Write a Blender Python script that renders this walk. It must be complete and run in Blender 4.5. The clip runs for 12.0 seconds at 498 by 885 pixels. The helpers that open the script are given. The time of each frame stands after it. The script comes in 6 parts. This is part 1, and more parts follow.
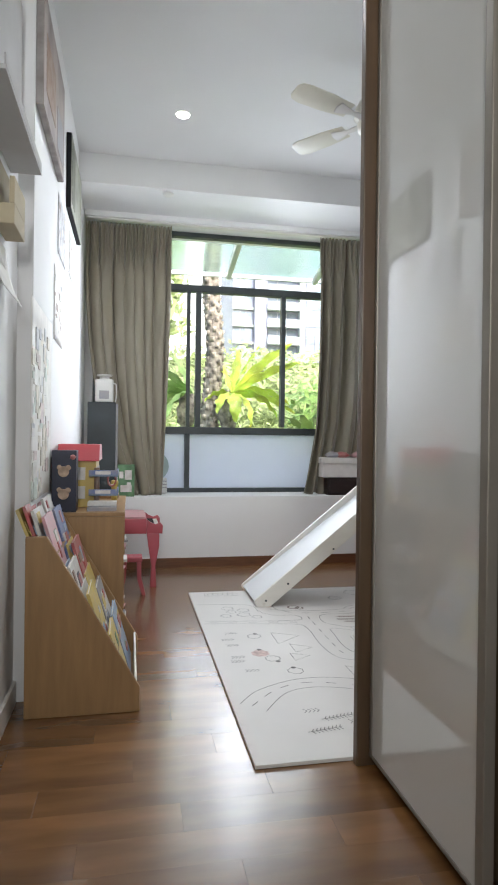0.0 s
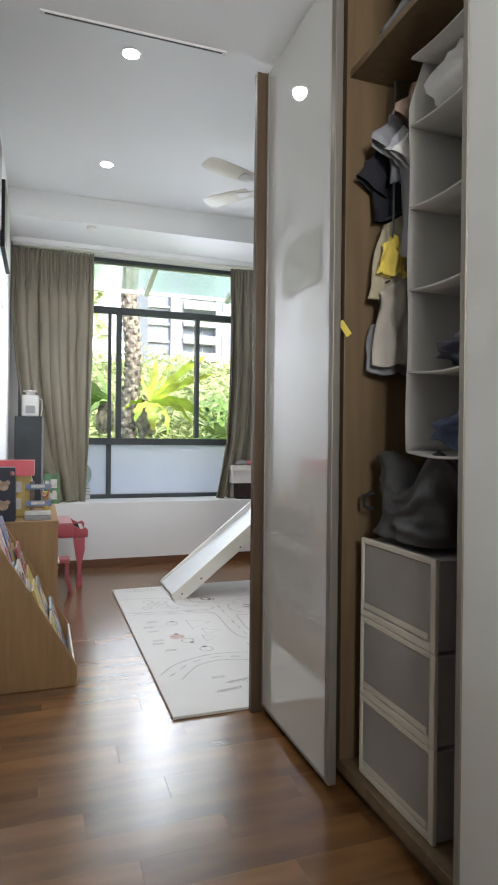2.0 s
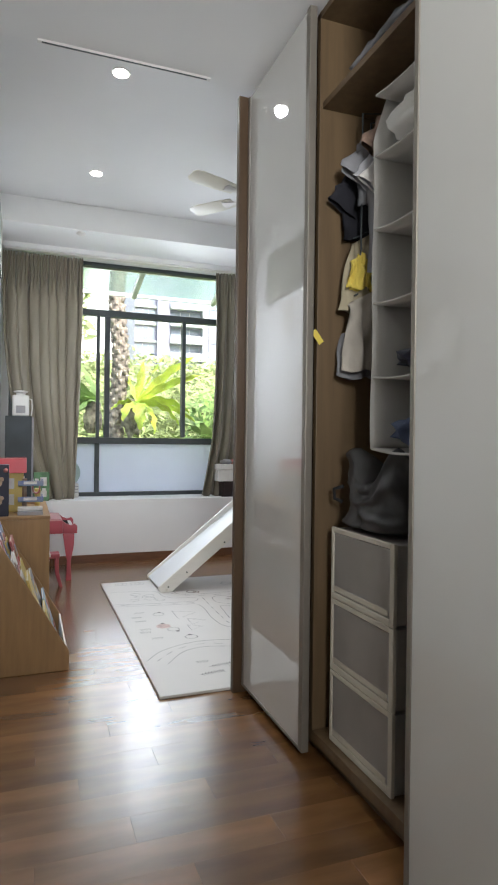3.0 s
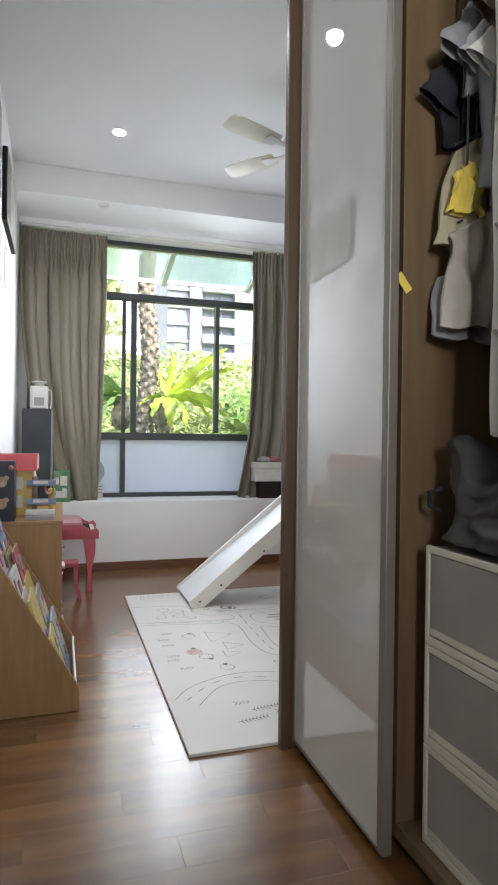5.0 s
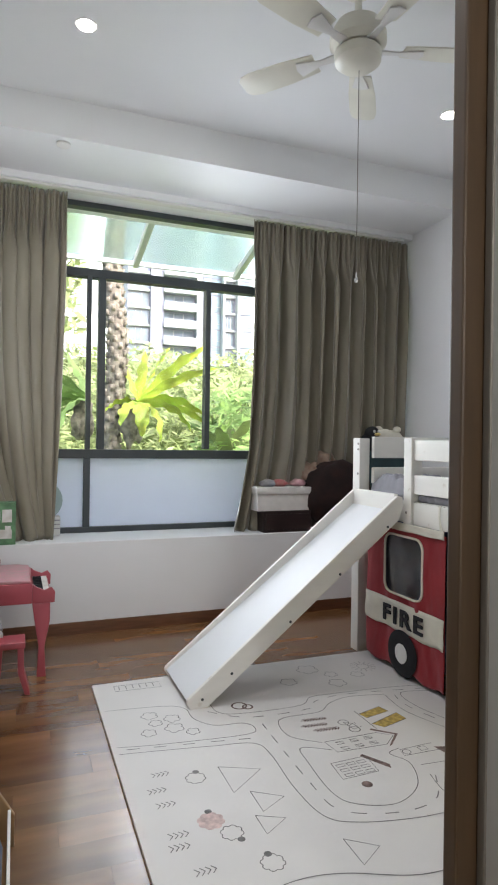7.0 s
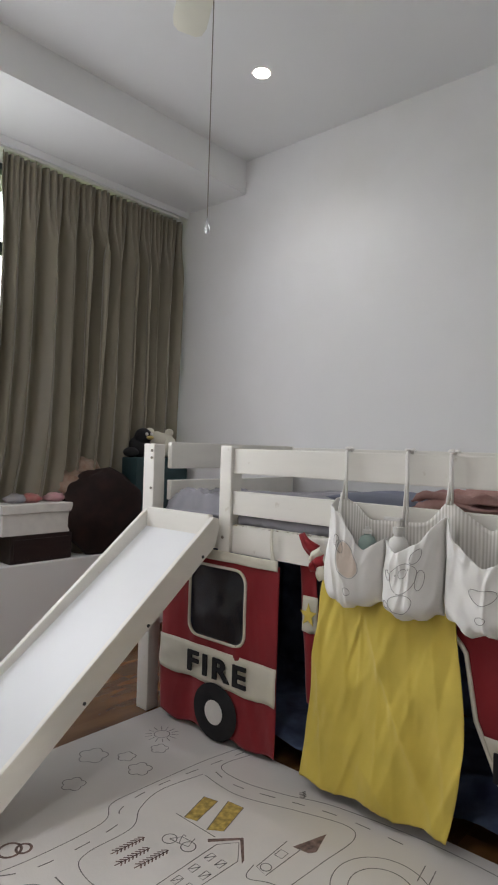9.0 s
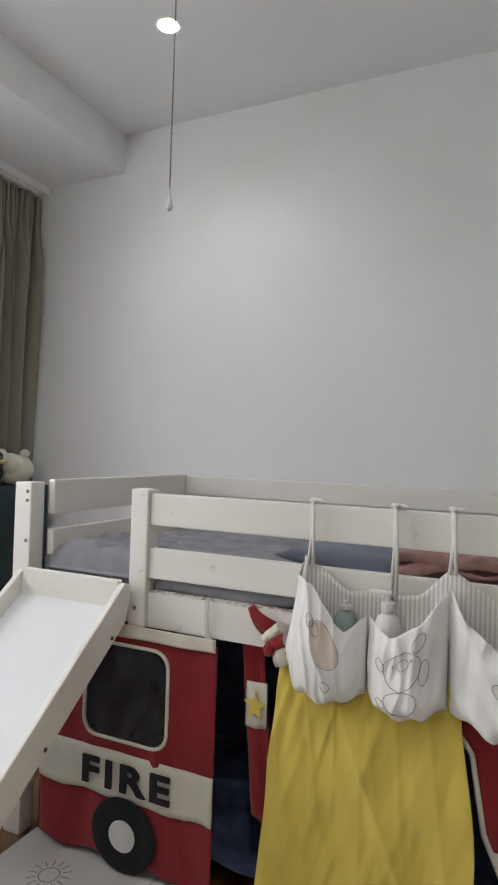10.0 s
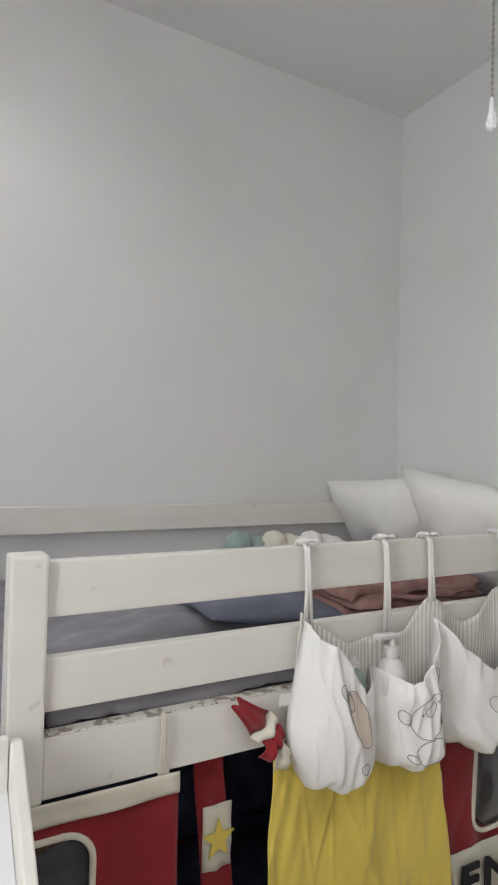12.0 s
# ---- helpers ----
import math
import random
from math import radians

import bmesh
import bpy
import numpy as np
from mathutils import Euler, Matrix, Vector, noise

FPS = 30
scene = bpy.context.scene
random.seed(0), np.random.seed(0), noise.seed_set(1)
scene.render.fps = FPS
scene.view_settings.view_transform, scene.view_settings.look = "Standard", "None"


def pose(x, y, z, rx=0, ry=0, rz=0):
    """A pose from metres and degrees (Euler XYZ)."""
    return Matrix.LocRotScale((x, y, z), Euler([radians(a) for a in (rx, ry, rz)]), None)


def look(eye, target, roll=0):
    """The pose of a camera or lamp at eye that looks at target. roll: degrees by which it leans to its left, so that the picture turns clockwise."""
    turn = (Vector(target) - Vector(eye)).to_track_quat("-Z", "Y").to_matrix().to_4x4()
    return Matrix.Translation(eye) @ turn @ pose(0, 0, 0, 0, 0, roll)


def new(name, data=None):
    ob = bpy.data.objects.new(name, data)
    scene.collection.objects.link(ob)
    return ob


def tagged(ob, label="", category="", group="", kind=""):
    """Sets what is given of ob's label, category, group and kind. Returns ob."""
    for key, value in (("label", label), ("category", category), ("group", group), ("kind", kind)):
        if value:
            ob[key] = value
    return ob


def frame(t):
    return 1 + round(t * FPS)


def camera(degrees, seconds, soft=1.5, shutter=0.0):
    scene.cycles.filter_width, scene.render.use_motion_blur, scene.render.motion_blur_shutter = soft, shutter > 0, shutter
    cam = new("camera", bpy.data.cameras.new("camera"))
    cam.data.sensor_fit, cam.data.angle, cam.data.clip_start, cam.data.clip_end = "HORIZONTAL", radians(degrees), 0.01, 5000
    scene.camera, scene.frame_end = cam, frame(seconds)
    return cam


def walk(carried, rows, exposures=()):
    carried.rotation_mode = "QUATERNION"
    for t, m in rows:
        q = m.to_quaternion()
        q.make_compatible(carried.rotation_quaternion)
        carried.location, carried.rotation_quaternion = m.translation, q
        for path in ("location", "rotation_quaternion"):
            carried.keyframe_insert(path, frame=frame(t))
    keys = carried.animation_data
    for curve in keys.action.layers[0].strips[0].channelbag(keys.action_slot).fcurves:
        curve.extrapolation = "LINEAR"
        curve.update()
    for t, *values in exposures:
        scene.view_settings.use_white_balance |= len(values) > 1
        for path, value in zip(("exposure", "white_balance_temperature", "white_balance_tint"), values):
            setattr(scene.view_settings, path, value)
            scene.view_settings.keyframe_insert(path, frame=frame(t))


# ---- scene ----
# camera and walk
cam = camera(44.8, 12.0, soft=2.0)
PATH = [
    (0, (0.184, 0.917, 0.949), (0.573, 2.879, 0.942), 0.7),
    (0.5, (0.174, 0.778, 0.955), (0.675, 2.715, 0.948), 0.7),
    (1, (0.141, 0.626, 0.988), (0.713, 2.542, 0.98), 0.6),
    (1.5, (0.109, 0.512, 1.022), (0.725, 2.415, 1.012), 0.6),
    (2, (0.071, 0.402, 1.049), (0.726, 2.292, 1.04), 0.6),
    (2.5, (0.043, 0.303, 1.054), (0.727, 2.183, 1.044), 0.6),
    (2.7, (0.036, 0.27, 1.05), (0.728, 2.147, 1.042), 0.7),
    (3.4, (0.032, 0.215, 1.036), (0.73, 2.09, 1.028), 0.7),
    (4.3, (0.094, 0.39, 1.01), (0.742, 2.283, 1.002), 0.7),
    (4.5, (0.119, 0.475, 1.002), (0.751, 2.372, 0.994), 0.7),
    (5, (0.153, 0.75, 1.006), (0.749, 2.659, 0.997), 0.7),
    (5.5, (0.176, 1.029, 1.014), (0.752, 2.944, 1.005), 0.7),
    (6, (0.217, 1.309, 1.049), (0.796, 3.223, 1.043), 0.8),
    (6.5, (0.22, 1.566, 1.072), (0.841, 3.467, 1.069), 0.8),
    (6.7, (0.217, 1.686, 1.087), (0.868, 3.576, 1.086), 0.8),
    (8.3, (0.24, 2.34, 1.132), (1.452, 3.931, 1.137), 1.3),
    (8.5, (0.235, 2.415, 1.13), (1.528, 3.941, 1.137), 1.5),
    (9, (0.261, 2.634, 1.131), (1.762, 3.955, 1.151), 1.7),
    (9.5, (0.364, 2.905, 1.171), (2.04, 3.997, 1.197), 1.6),
    (10, (0.438, 3.187, 1.259), (2.256, 4.019, 1.292), 1.8),
    (10.5, (0.533, 3.512, 1.349), (2.466, 4.024, 1.398), 2.2),
    (11, (0.667, 3.893, 1.294), (2.664, 3.901, 1.401), 2.0),
    (11.5, (0.799, 4.193, 1.296), (2.738, 3.709, 1.349), 1.6),
    (12, (0.908, 4.399, 1.308), (2.652, 3.421, 1.360), 1.4),
]
walk(cam, [(t, look(eye, target, roll)) for t, eye, target, roll in PATH],
     [(0, 1.62, 6050, 9), (6.7, 1.54, 6080, 10), (8.5, 1.22, 6400, 12), (10, 1.24, 6450, 12), (12, 1.29, 6500, 12)])

# plan, metres
XL, XR = -0.16, 2.91          # left wall beyond the pier, right wall
XN = -0.215                   # left wall of the entrance
Y0, YA, YL, YW = -1.4, 2.53, 5.42, 5.79   # back, alcove wall, ledge front, window
ZC, ZB, ZS = 2.84, 2.645, 2.46            # ceiling, window beam, entrance soffit
LEDGE = 0.525
WX0, WX1 = -0.1, 2.78         # window opening

# world and sun
world = bpy.data.worlds.new("sky")
scene.world = world
world.use_nodes = True
wn = world.node_tree.nodes
sky = wn.new("ShaderNodeTexSky")
sky.sky_type, sky.sun_disc = "NISHITA", False
sky.dust_density, sky.air_density = 6.0, 1.0
sky.sun_elevation, sky.sun_rotation = radians(42), radians(156)
wn["Background"].inputs["Strength"].default_value = 0.15
world.node_tree.links.new(sky.outputs["Color"], wn["Background"].inputs["Color"])


def lamp(name, kind, m, energy, color, **extra):
    data = bpy.data.lights.new(name, kind)
    data.energy, data.color = energy, color
    if "size" in extra:
        data.shape, data.size, data.size_y = "RECTANGLE", extra["size"], extra["size_y"]
    if "angle" in extra:
        data.angle = extra["angle"]
    if "spot" in extra:
        data.spot_size, data.spot_blend, data.shadow_soft_size = extra["spot"], 1.0, 0.035
    ob = new(name, data)
    ob.matrix_world = m
    return ob


lamp("sun", "SUN", look((7, -2, 9), (3, 7, 0)), 1.2, (1.0, 0.95, 0.86), angle=radians(0.5))
# area lamps added in the window opening to stand for daylight
wl = lamp("window_light", "AREA", look((1.08, 5.60, 1.56), (1.08, 4.6, 1.56)), 2.4, (0.92, 0.96, 1.0), size=1.1, size_y=1.85)
wl.data.spread = radians(100)
# unseen upward fill lamp added in the room to brighten beam and ceiling
lamp("ceiling_fill", "AREA", look((1.06, 5.30, 1.78), (1.06, 5.18, 2.77)), 0.7, (0.93, 0.96, 1.0), size=1.05, size_y=0.16)
wr = lamp("window_light_right", "AREA", look((1.06, 5.60, 1.75), (2.16, 4.36, 1.66)), 3.2, (0.95, 0.95, 1.0), size=0.5, size_y=1.2)
wr.data.spread = radians(140)
wf_lamp = lamp("window_light_left", "AREA", look((1.06, 5.60, 1.75), (0.26, 5.0, 1.72)), 3.0, (0.94, 0.96, 1.0), size=0.5, size_y=1.2)
wf_lamp.data.spread = radians(66)
# unseen warm fill lamp added near the back wall, brightens wardrobe and soffit
lamp("entrance_fill", "AREA", look((-0.02, -1.3, 1.85), (1.1, 1.9, 2.3)), 8, (1.0, 0.96, 0.90), size=0.4, size_y=0.8).data.spread = radians(96)


# materials
def mat(name, color, rough=0.5, metal=0.0, vary=0.08, scale=6.0, bump=0.0, bscale=120.0, stretch=(1, 1, 1), coat=0.0, second=None, rand=0.0, **inputs):
    m = bpy.data.materials.new(name)
    m.use_nodes = True
    nt = m.node_tree
    n, ln = nt.nodes, nt.links
    b = n["Principled BSDF"]
    b.inputs["Roughness"].default_value = rough
    b.inputs["Metallic"].default_value = metal
    b.inputs["Coat Weight"].default_value = coat
    for key, value in inputs.items():
        b.inputs[key.replace("_", " ")].default_value = value
    tc, mp = n.new("ShaderNodeTexCoord"), n.new("ShaderNodeMapping")
    mp.inputs["Scale"].default_value = stretch
    ln.new(tc.outputs["Object"], mp.inputs["Vector"])
    big, small = n.new("ShaderNodeTexNoise"), n.new("ShaderNodeTexNoise")
    big.inputs["Scale"].default_value, big.inputs["Detail"].default_value = scale, 5
    small.inputs["Scale"].default_value, small.inputs["Detail"].default_value = bscale, 3
    for tex in (big, small):
        ln.new(mp.outputs["Vector"], tex.inputs["Vector"])
    mix = n.new("ShaderNodeMix")
    mix.data_type = "RGBA"
    c2 = second or tuple(c * (1 - 2 * vary) for c in color)
    c1 = color if second else tuple(min(1, c * (1 + vary)) for c in color)
    mix.inputs[6].default_value, mix.inputs[7].default_value = (*c1, 1), (*c2, 1)
    ramp = n.new("ShaderNodeMapRange")
    ramp.inputs[1].default_value, ramp.inputs[2].default_value = 0.3, 0.7
    ln.new(big.outputs["Fac"], ramp.inputs[0])
    ln.new(ramp.outputs[0], mix.inputs[0])
    out = mix.outputs[2]
    if rand:
        info, hsv, mr = n.new("ShaderNodeObjectInfo"), n.new("ShaderNodeHueSaturation"), n.new("ShaderNodeMapRange")
        mr.inputs[3].default_value, mr.inputs[4].default_value = 1 - rand, 1 + rand
        ln.new(info.outputs["Random"], mr.inputs[0])
        ln.new(mr.outputs[0], hsv.inputs["Value"])
        ln.new(out, hsv.inputs["Color"])
        out = hsv.outputs["Color"]
    ln.new(out, b.inputs["Base Color"])
    if bump:
        bp = n.new("ShaderNodeBump")
        bp.inputs["Strength"].default_value, bp.inputs["Distance"].default_value = bump, 0.002
        ln.new(small.outputs["Fac"], bp.inputs["Height"])
        ln.new(bp.outputs["Normal"], b.inputs["Normal"])
    return m


M = {}
M["wall"] = mat("wall_paint", (0.79, 0.79, 0.785), 0.7, vary=0.012, scale=2.5, bump=0.12, bscale=260)
M["ceil"] = mat("ceiling_paint", (0.81, 0.815, 0.81), 0.8, vary=0.01, scale=2.0, bump=0.08, bscale=220)
M["floor"] = mat("floor_wood", (0.20, 0.094, 0.032), 0.27, vary=0.2, scale=1.8, bump=0.02, bscale=14, stretch=(1.2, 6, 1), rand=0.24, coat=0.55, Coat_Roughness=0.17)
M["gap"] = mat("floor_gap", (0.2, 0.088, 0.032), 0.5)
M["base"] = mat("baseboard_wood", (0.15, 0.065, 0.03), 0.4, vary=0.15, scale=4, stretch=(2, 2, 20))
M["whitewood"] = mat("white_painted_wood", (0.78, 0.76, 0.70), 0.42, vary=0.015, scale=5, bump=0.06, bscale=40, stretch=(2, 0.6, 6))


def worn(m, color, low, high, scale, most):
    """Chips and knots of another colour, where a noise runs high."""
    nt = m.node_tree
    b = nt.nodes["Principled BSDF"]
    src = b.inputs["Base Color"].links[0].from_socket
    nz, mr, mx = nt.nodes.new("ShaderNodeTexNoise"), nt.nodes.new("ShaderNodeMapRange"), nt.nodes.new("ShaderNodeMix")
    tc = nt.nodes.new("ShaderNodeTexCoord")
    nt.links.new(tc.outputs["Object"], nz.inputs["Vector"])
    nz.inputs["Scale"].default_value, nz.inputs["Detail"].default_value = scale, 7
    mr.inputs[1].default_value, mr.inputs[2].default_value, mr.inputs[4].default_value = low, high, most
    mx.data_type = "RGBA"
    mx.inputs[7].default_value = (*color, 1)
    nt.links.new(nz.outputs["Fac"], mr.inputs[0])
    nt.links.new(mr.outputs[0], mx.inputs[0])
    nt.links.new(src, mx.inputs[6])
    nt.links.new(mx.outputs[2], b.inputs["Base Color"])


worn(M["whitewood"], (0.42, 0.34, 0.24), 0.68, 0.74, 22, 0.3)
M["chipped"] = mat("chipped_white_paint", (0.74, 0.72, 0.66), 0.5, vary=0.03)
worn(M["chipped"], (0.24, 0.19, 0.13), 0.52, 0.56, 48, 0.8)
worn(M["wall"], (0.70, 0.69, 0.66), 0.55, 0.75, 1.2, 0.5)
M["beech"] = mat("beech_board", (0.33, 0.197, 0.086), 0.45, vary=0.08, scale=5, bump=0.05, bscale=50, stretch=(8, 1, 1))
M["oak"] = mat("wardrobe_oak", (0.135, 0.088, 0.044), 0.5, vary=0.1, scale=4, bump=0.12, bscale=45, stretch=(9, 9, 0.7))
M["oakedge"] = mat("wardrobe_edge", (0.085, 0.05, 0.024), 0.45, vary=0.12, scale=4, stretch=(9, 9, 0.7))
M["alu"] = mat("aluminium_frame", (0.24, 0.215, 0.18), 0.5, metal=0.5, vary=0.05)
M["gloss"] = mat("white_back_painted_glass", (0.58, 0.575, 0.54), 0.012, vary=0.01, scale=1.5, IOR=2.1)
M["frame"] = mat("window_frame_paint", (0.045, 0.055, 0.058), 0.42, vary=0.1, scale=8)
M["curtain"] = mat("curtain_sateen", (0.235, 0.208, 0.15), 0.36, vary=0.05, scale=3, bump=0.15, bscale=400, Sheen_Weight=0.25)
M["rug"] = mat("play_mat_vinyl", (0.69, 0.665, 0.63), 0.55, vary=0.02, scale=3, bump=0.15, bscale=150)
M["ink"] = mat("mat_ink", (0.21, 0.20, 0.19), 0.7, vary=0.25, scale=40)
M["inkgold"] = mat("mat_ochre_print", (0.50, 0.36, 0.09), 0.7, vary=0.25, scale=60)
M["inkbrown"] = mat("mat_brown_print", (0.22, 0.15, 0.13), 0.7, vary=0.3, scale=60)
M["inkpink"] = mat("mat_pink_print", (0.62, 0.47, 0.43), 0.7, vary=0.15, scale=60)
M["red"] = mat("red_cotton", (0.28, 0.012, 0.018), 0.85, vary=0.1, scale=8, bump=0.3, bscale=400, Sheen_Weight=0.15)
M["yellow"] = mat("yellow_cotton", (0.75, 0.585, 0.10), 0.8, vary=0.06, scale=6, bump=0.3, bscale=400, Sheen_Weight=0.2)
M["cream"] = mat("cream_cotton", (0.72, 0.69, 0.58), 0.85, vary=0.06, scale=8, bump=0.3, bscale=400)
M["whitecloth"] = mat("white_cotton", (0.78, 0.76, 0.72), 0.85, vary=0.04, scale=8, bump=0.3, bscale=350, Sheen_Weight=0.15)
M["black"] = mat("black_felt", (0.012, 0.012, 0.014), 0.85, vary=0.2, scale=20)
M["navy"] = mat("navy_cloth", (0.022, 0.03, 0.075), 0.9, vary=0.4, scale=9, second=(0.12, 0.16, 0.26), bump=0.3, bscale=200)
M["quilt"] = mat("grey_quilt", (0.225, 0.22, 0.245), 0.85, vary=0.08, scale=10, bump=0.4, bscale=220, Sheen_Weight=0.2)
M["fanwhite"] = mat("fan_cream_paint", (0.74, 0.72, 0.62), 0.35, vary=0.03)
M["plastic"] = mat("white_plastic", (0.72, 0.71, 0.68), 0.4, vary=0.03)


# mesh helpers
def bm_box(bm, x0, y0, z0, x1, y1, z1, bevel=0.0, m=None):
    vs = [bm.verts.new((x, y, z)) for x in (x0, x1) for y in (y0, y1) for z in (z0, z1)]
    fs = [bm.faces.new([vs[i] for i in q]) for q in ((0, 1, 3, 2), (4, 6, 7, 5), (0, 4, 5, 1), (2, 3, 7, 6), (0, 2, 6, 4), (1, 5, 7, 3))]
    if m is not None:
        for v in vs:
            v.co = m @ v.co
    if bevel:
        bmesh.ops.bevel(bm, geom=list({e for f in fs for e in f.edges}), offset=bevel, segments=2, affect="EDGES", profile=0.6)
    return vs


def bm_prism(bm, outline, axis, a, b, bevel=0.0):
    """Extrude a flat outline of (u, v) from a to b along axis; u, v are the other two axes in order."""
    def at(u, v, w):
        return {"x": (w, u, v), "y": (u, w, v), "z": (u, v, w)}[axis]
    lo, hi = [bm.verts.new(at(u, v, a)) for u, v in outline], [bm.verts.new(at(u, v, b)) for u, v in outline]
    n = len(outline)
    fs = [bm.faces.new(lo), bm.faces.new(list(reversed(hi)))]
    fs += [bm.faces.new((lo[i], hi[i], hi[(i + 1) % n], lo[(i + 1) % n])) for i in range(n)]
    bmesh.ops.recalc_face_normals(bm, faces=fs)
    if bevel:
        bmesh.ops.bevel(bm, geom=list({e for f in fs for e in f.edges}), offset=bevel, segments=2, affect="EDGES", profile=0.6)


def bm_lathe(bm, profile, steps=24, m=Matrix()):
    """Turn a profile of (radius, z) round z."""
    rings = []
    for r, z in profile:
        rings.append([bm.verts.new(m @ Vector((r * math.cos(2 * math.pi * i / steps), r * math.sin(2 * math.pi * i / steps), z))) for i in range(steps)])
    for a, b in zip(rings, rings[1:]):
        for i in range(steps):
            bm.faces.new((a[i], a[(i + 1) % steps], b[(i + 1) % steps], b[i]))
    bm.faces.new(list(reversed(rings[0])))
    bm.faces.new(rings[-1])


def bm_tube(bm, points, r, steps=8):
    pts = [Vector(p) for p in points]
    rings = []
    for i, p in enumerate(pts):
        way = (pts[min(i + 1, len(pts) - 1)] - pts[max(i - 1, 0)]).normalized()
        side = way.orthogonal().normalized()
        if rings:
            side = (last - way * last.dot(way)).normalized()
        last, up = side, way.cross(side)
        rad = r(i / max(1, len(pts) - 1)) if callable(r) else r
        rings.append([bm.verts.new(p + rad * (side * math.cos(2 * math.pi * k / steps) + up * math.sin(2 * math.pi * k / steps))) for k in range(steps)])
    for a, b in zip(rings, rings[1:]):
        for k in range(steps):
            bm.faces.new((a[k], a[(k + 1) % steps], b[(k + 1) % steps], b[k]))
    bm.faces.new(list(reversed(rings[0])))
    bm.faces.new(rings[-1])


def bm_sheet(bm, fn, nu, nv):
    """A grid of points fn(u, v), u and v from 0 to 1."""
    vs = [[bm.verts.new(fn(i / nu, j / nv)) for i in range(nu + 1)] for j in range(nv + 1)]
    return [bm.faces.new((vs[j][i], vs[j][i + 1], vs[j + 1][i + 1], vs[j + 1][i])) for j in range(nv) for i in range(nu)]


def bm_ball(bm, c, r, seg=14, wob=0.0, seed=0):
    made = bmesh.ops.create_uvsphere(bm, u_segments=seg, v_segments=max(6, seg * 2 // 3), radius=1.0)
    rx, ry, rz = r if isinstance(r, tuple) else (r, r, r)
    for v in made["verts"]:
        k = 1 + wob * noise.noise(v.co * 2.2 + Vector((seed, 0, 0)))
        v.co = Vector((c[0] + rx * v.co.x * k, c[1] + ry * v.co.y * k, c[2] + rz * v.co.z * k))


def mesh_of(name, bm, material, smooth=None, thick=0.0):
    me = bpy.data.meshes.new(name)
    bmesh.ops.recalc_face_normals(bm, faces=bm.faces[:]) if not thick else None
    bm.to_mesh(me)
    bm.free()
    for mm in (material if isinstance(material, (list, tuple)) else [material]):
        me.materials.append(mm)
    if smooth is not None:
        me.shade_smooth()
        if smooth:
            me.set_sharp_from_angle(angle=radians(smooth))
    return me


def part(name, bm, material, parent=None, label="", smooth=None, thick=0.0):
    ob = new(name, mesh_of(name, bm, material, smooth, thick))
    if parent is not None:
        ob.parent = parent
    if thick:
        mod = ob.modifiers.new("thickness", "SOLIDIFY")
        mod.thickness, mod.offset = thick, 0
    if label:
        ob["label"] = label
    return ob


def thing(name, label, category, group="", at=(0, 0, 0), rz=0.0):
    ob = new(name)
    ob.empty_display_size = 0.1
    ob.matrix_world = pose(*at, 0, 0, rz)
    return tagged(ob, label, category, group)


def box_part(name, dims, material, parent=None, bevel=0.003, label="", m=None):
    bm = bmesh.new()
    bm_box(bm, *dims, bevel=bevel, m=m)
    return part(name, bm, material, parent, label)


def setting(name, label, dims_list, material, bevel=0.0, category="wall"):
    bm = bmesh.new()
    for d in dims_list:
        bm_box(bm, *d, bevel=bevel)
    return tagged(part(name, bm, material), label, category, kind="structure")


# large structure
setting("floor", "dark reddish-brown strip wood floor", [(XN - 0.15, Y0 - 0.15, -0.15, XR + 0.15, YL + 0.02, -0.012)], M["gap"], category="floor")
setting("wall_left", "plain white painted wall with pictures", [(XL - 0.2, 3.2, -0.012, XL, YW + 0.1, ZC), (XN - 0.2, Y0, -0.012, XN, 3.2, ZC)], M["wall"])
setting("wall_right", "plain white painted wall behind the bed", [(XR, YA - 0.15, -0.012, XR + 0.2, YW + 0.1, ZC)], M["wall"])
setting("wall_alcove", "plain white painted wall at the head of the bed", [(1.47, YA - 0.12, -0.012, XR, YA, ZC)], M["wall"])
setting("wall_entrance", "plain white wall of the entrance", [(XN, Y0 - 0.15, -0.012, 1.6, Y0, ZC), (1.47, Y0, -0.012, 1.62, YA - 0.12, ZC)], M["wall"])
setting("ceiling", "white flat ceiling with a dropped beam and soffit", [
    (XL - 0.2, YA, ZC, XR + 0.2, 5.05, ZC + 0.15),
    (XL, 5.05, ZB, XR, YW + 0.3, ZC + 0.15),
    (XN - 0.2, Y0 - 0.15, ZS, 1.62, YA, ZC + 0.15)], M["ceil"], category="ceiling")
setting("window_wall", "white wall round the window and its seat", [
    (XL, YL, -0.012, XR, YW + 0.2, LEDGE),
    (WX0, YW - 0.06, 2.612, WX1, YW + 0.2, ZB),
    (XL, YW - 0.06, LEDGE, WX0, YW + 0.2, ZB), (WX1, YW - 0.06, LEDGE, XR, YW + 0.2, ZB)], M["wall"], bevel=0.004)
setting("baseboard", "dark brown wooden skirting board", [(XL, YL - 0.012, -0.01, XR, YL - 0.001, 0.07)], M["base"], bevel=0.002, category="baseboard")
setting("baseboard_left", "white skirting board beside the entrance", [(XN + 0.001, Y0, -0.01, XN + 0.013, 3.19, 0.08)], M["whitewood"], bevel=0.002, category="baseboard")


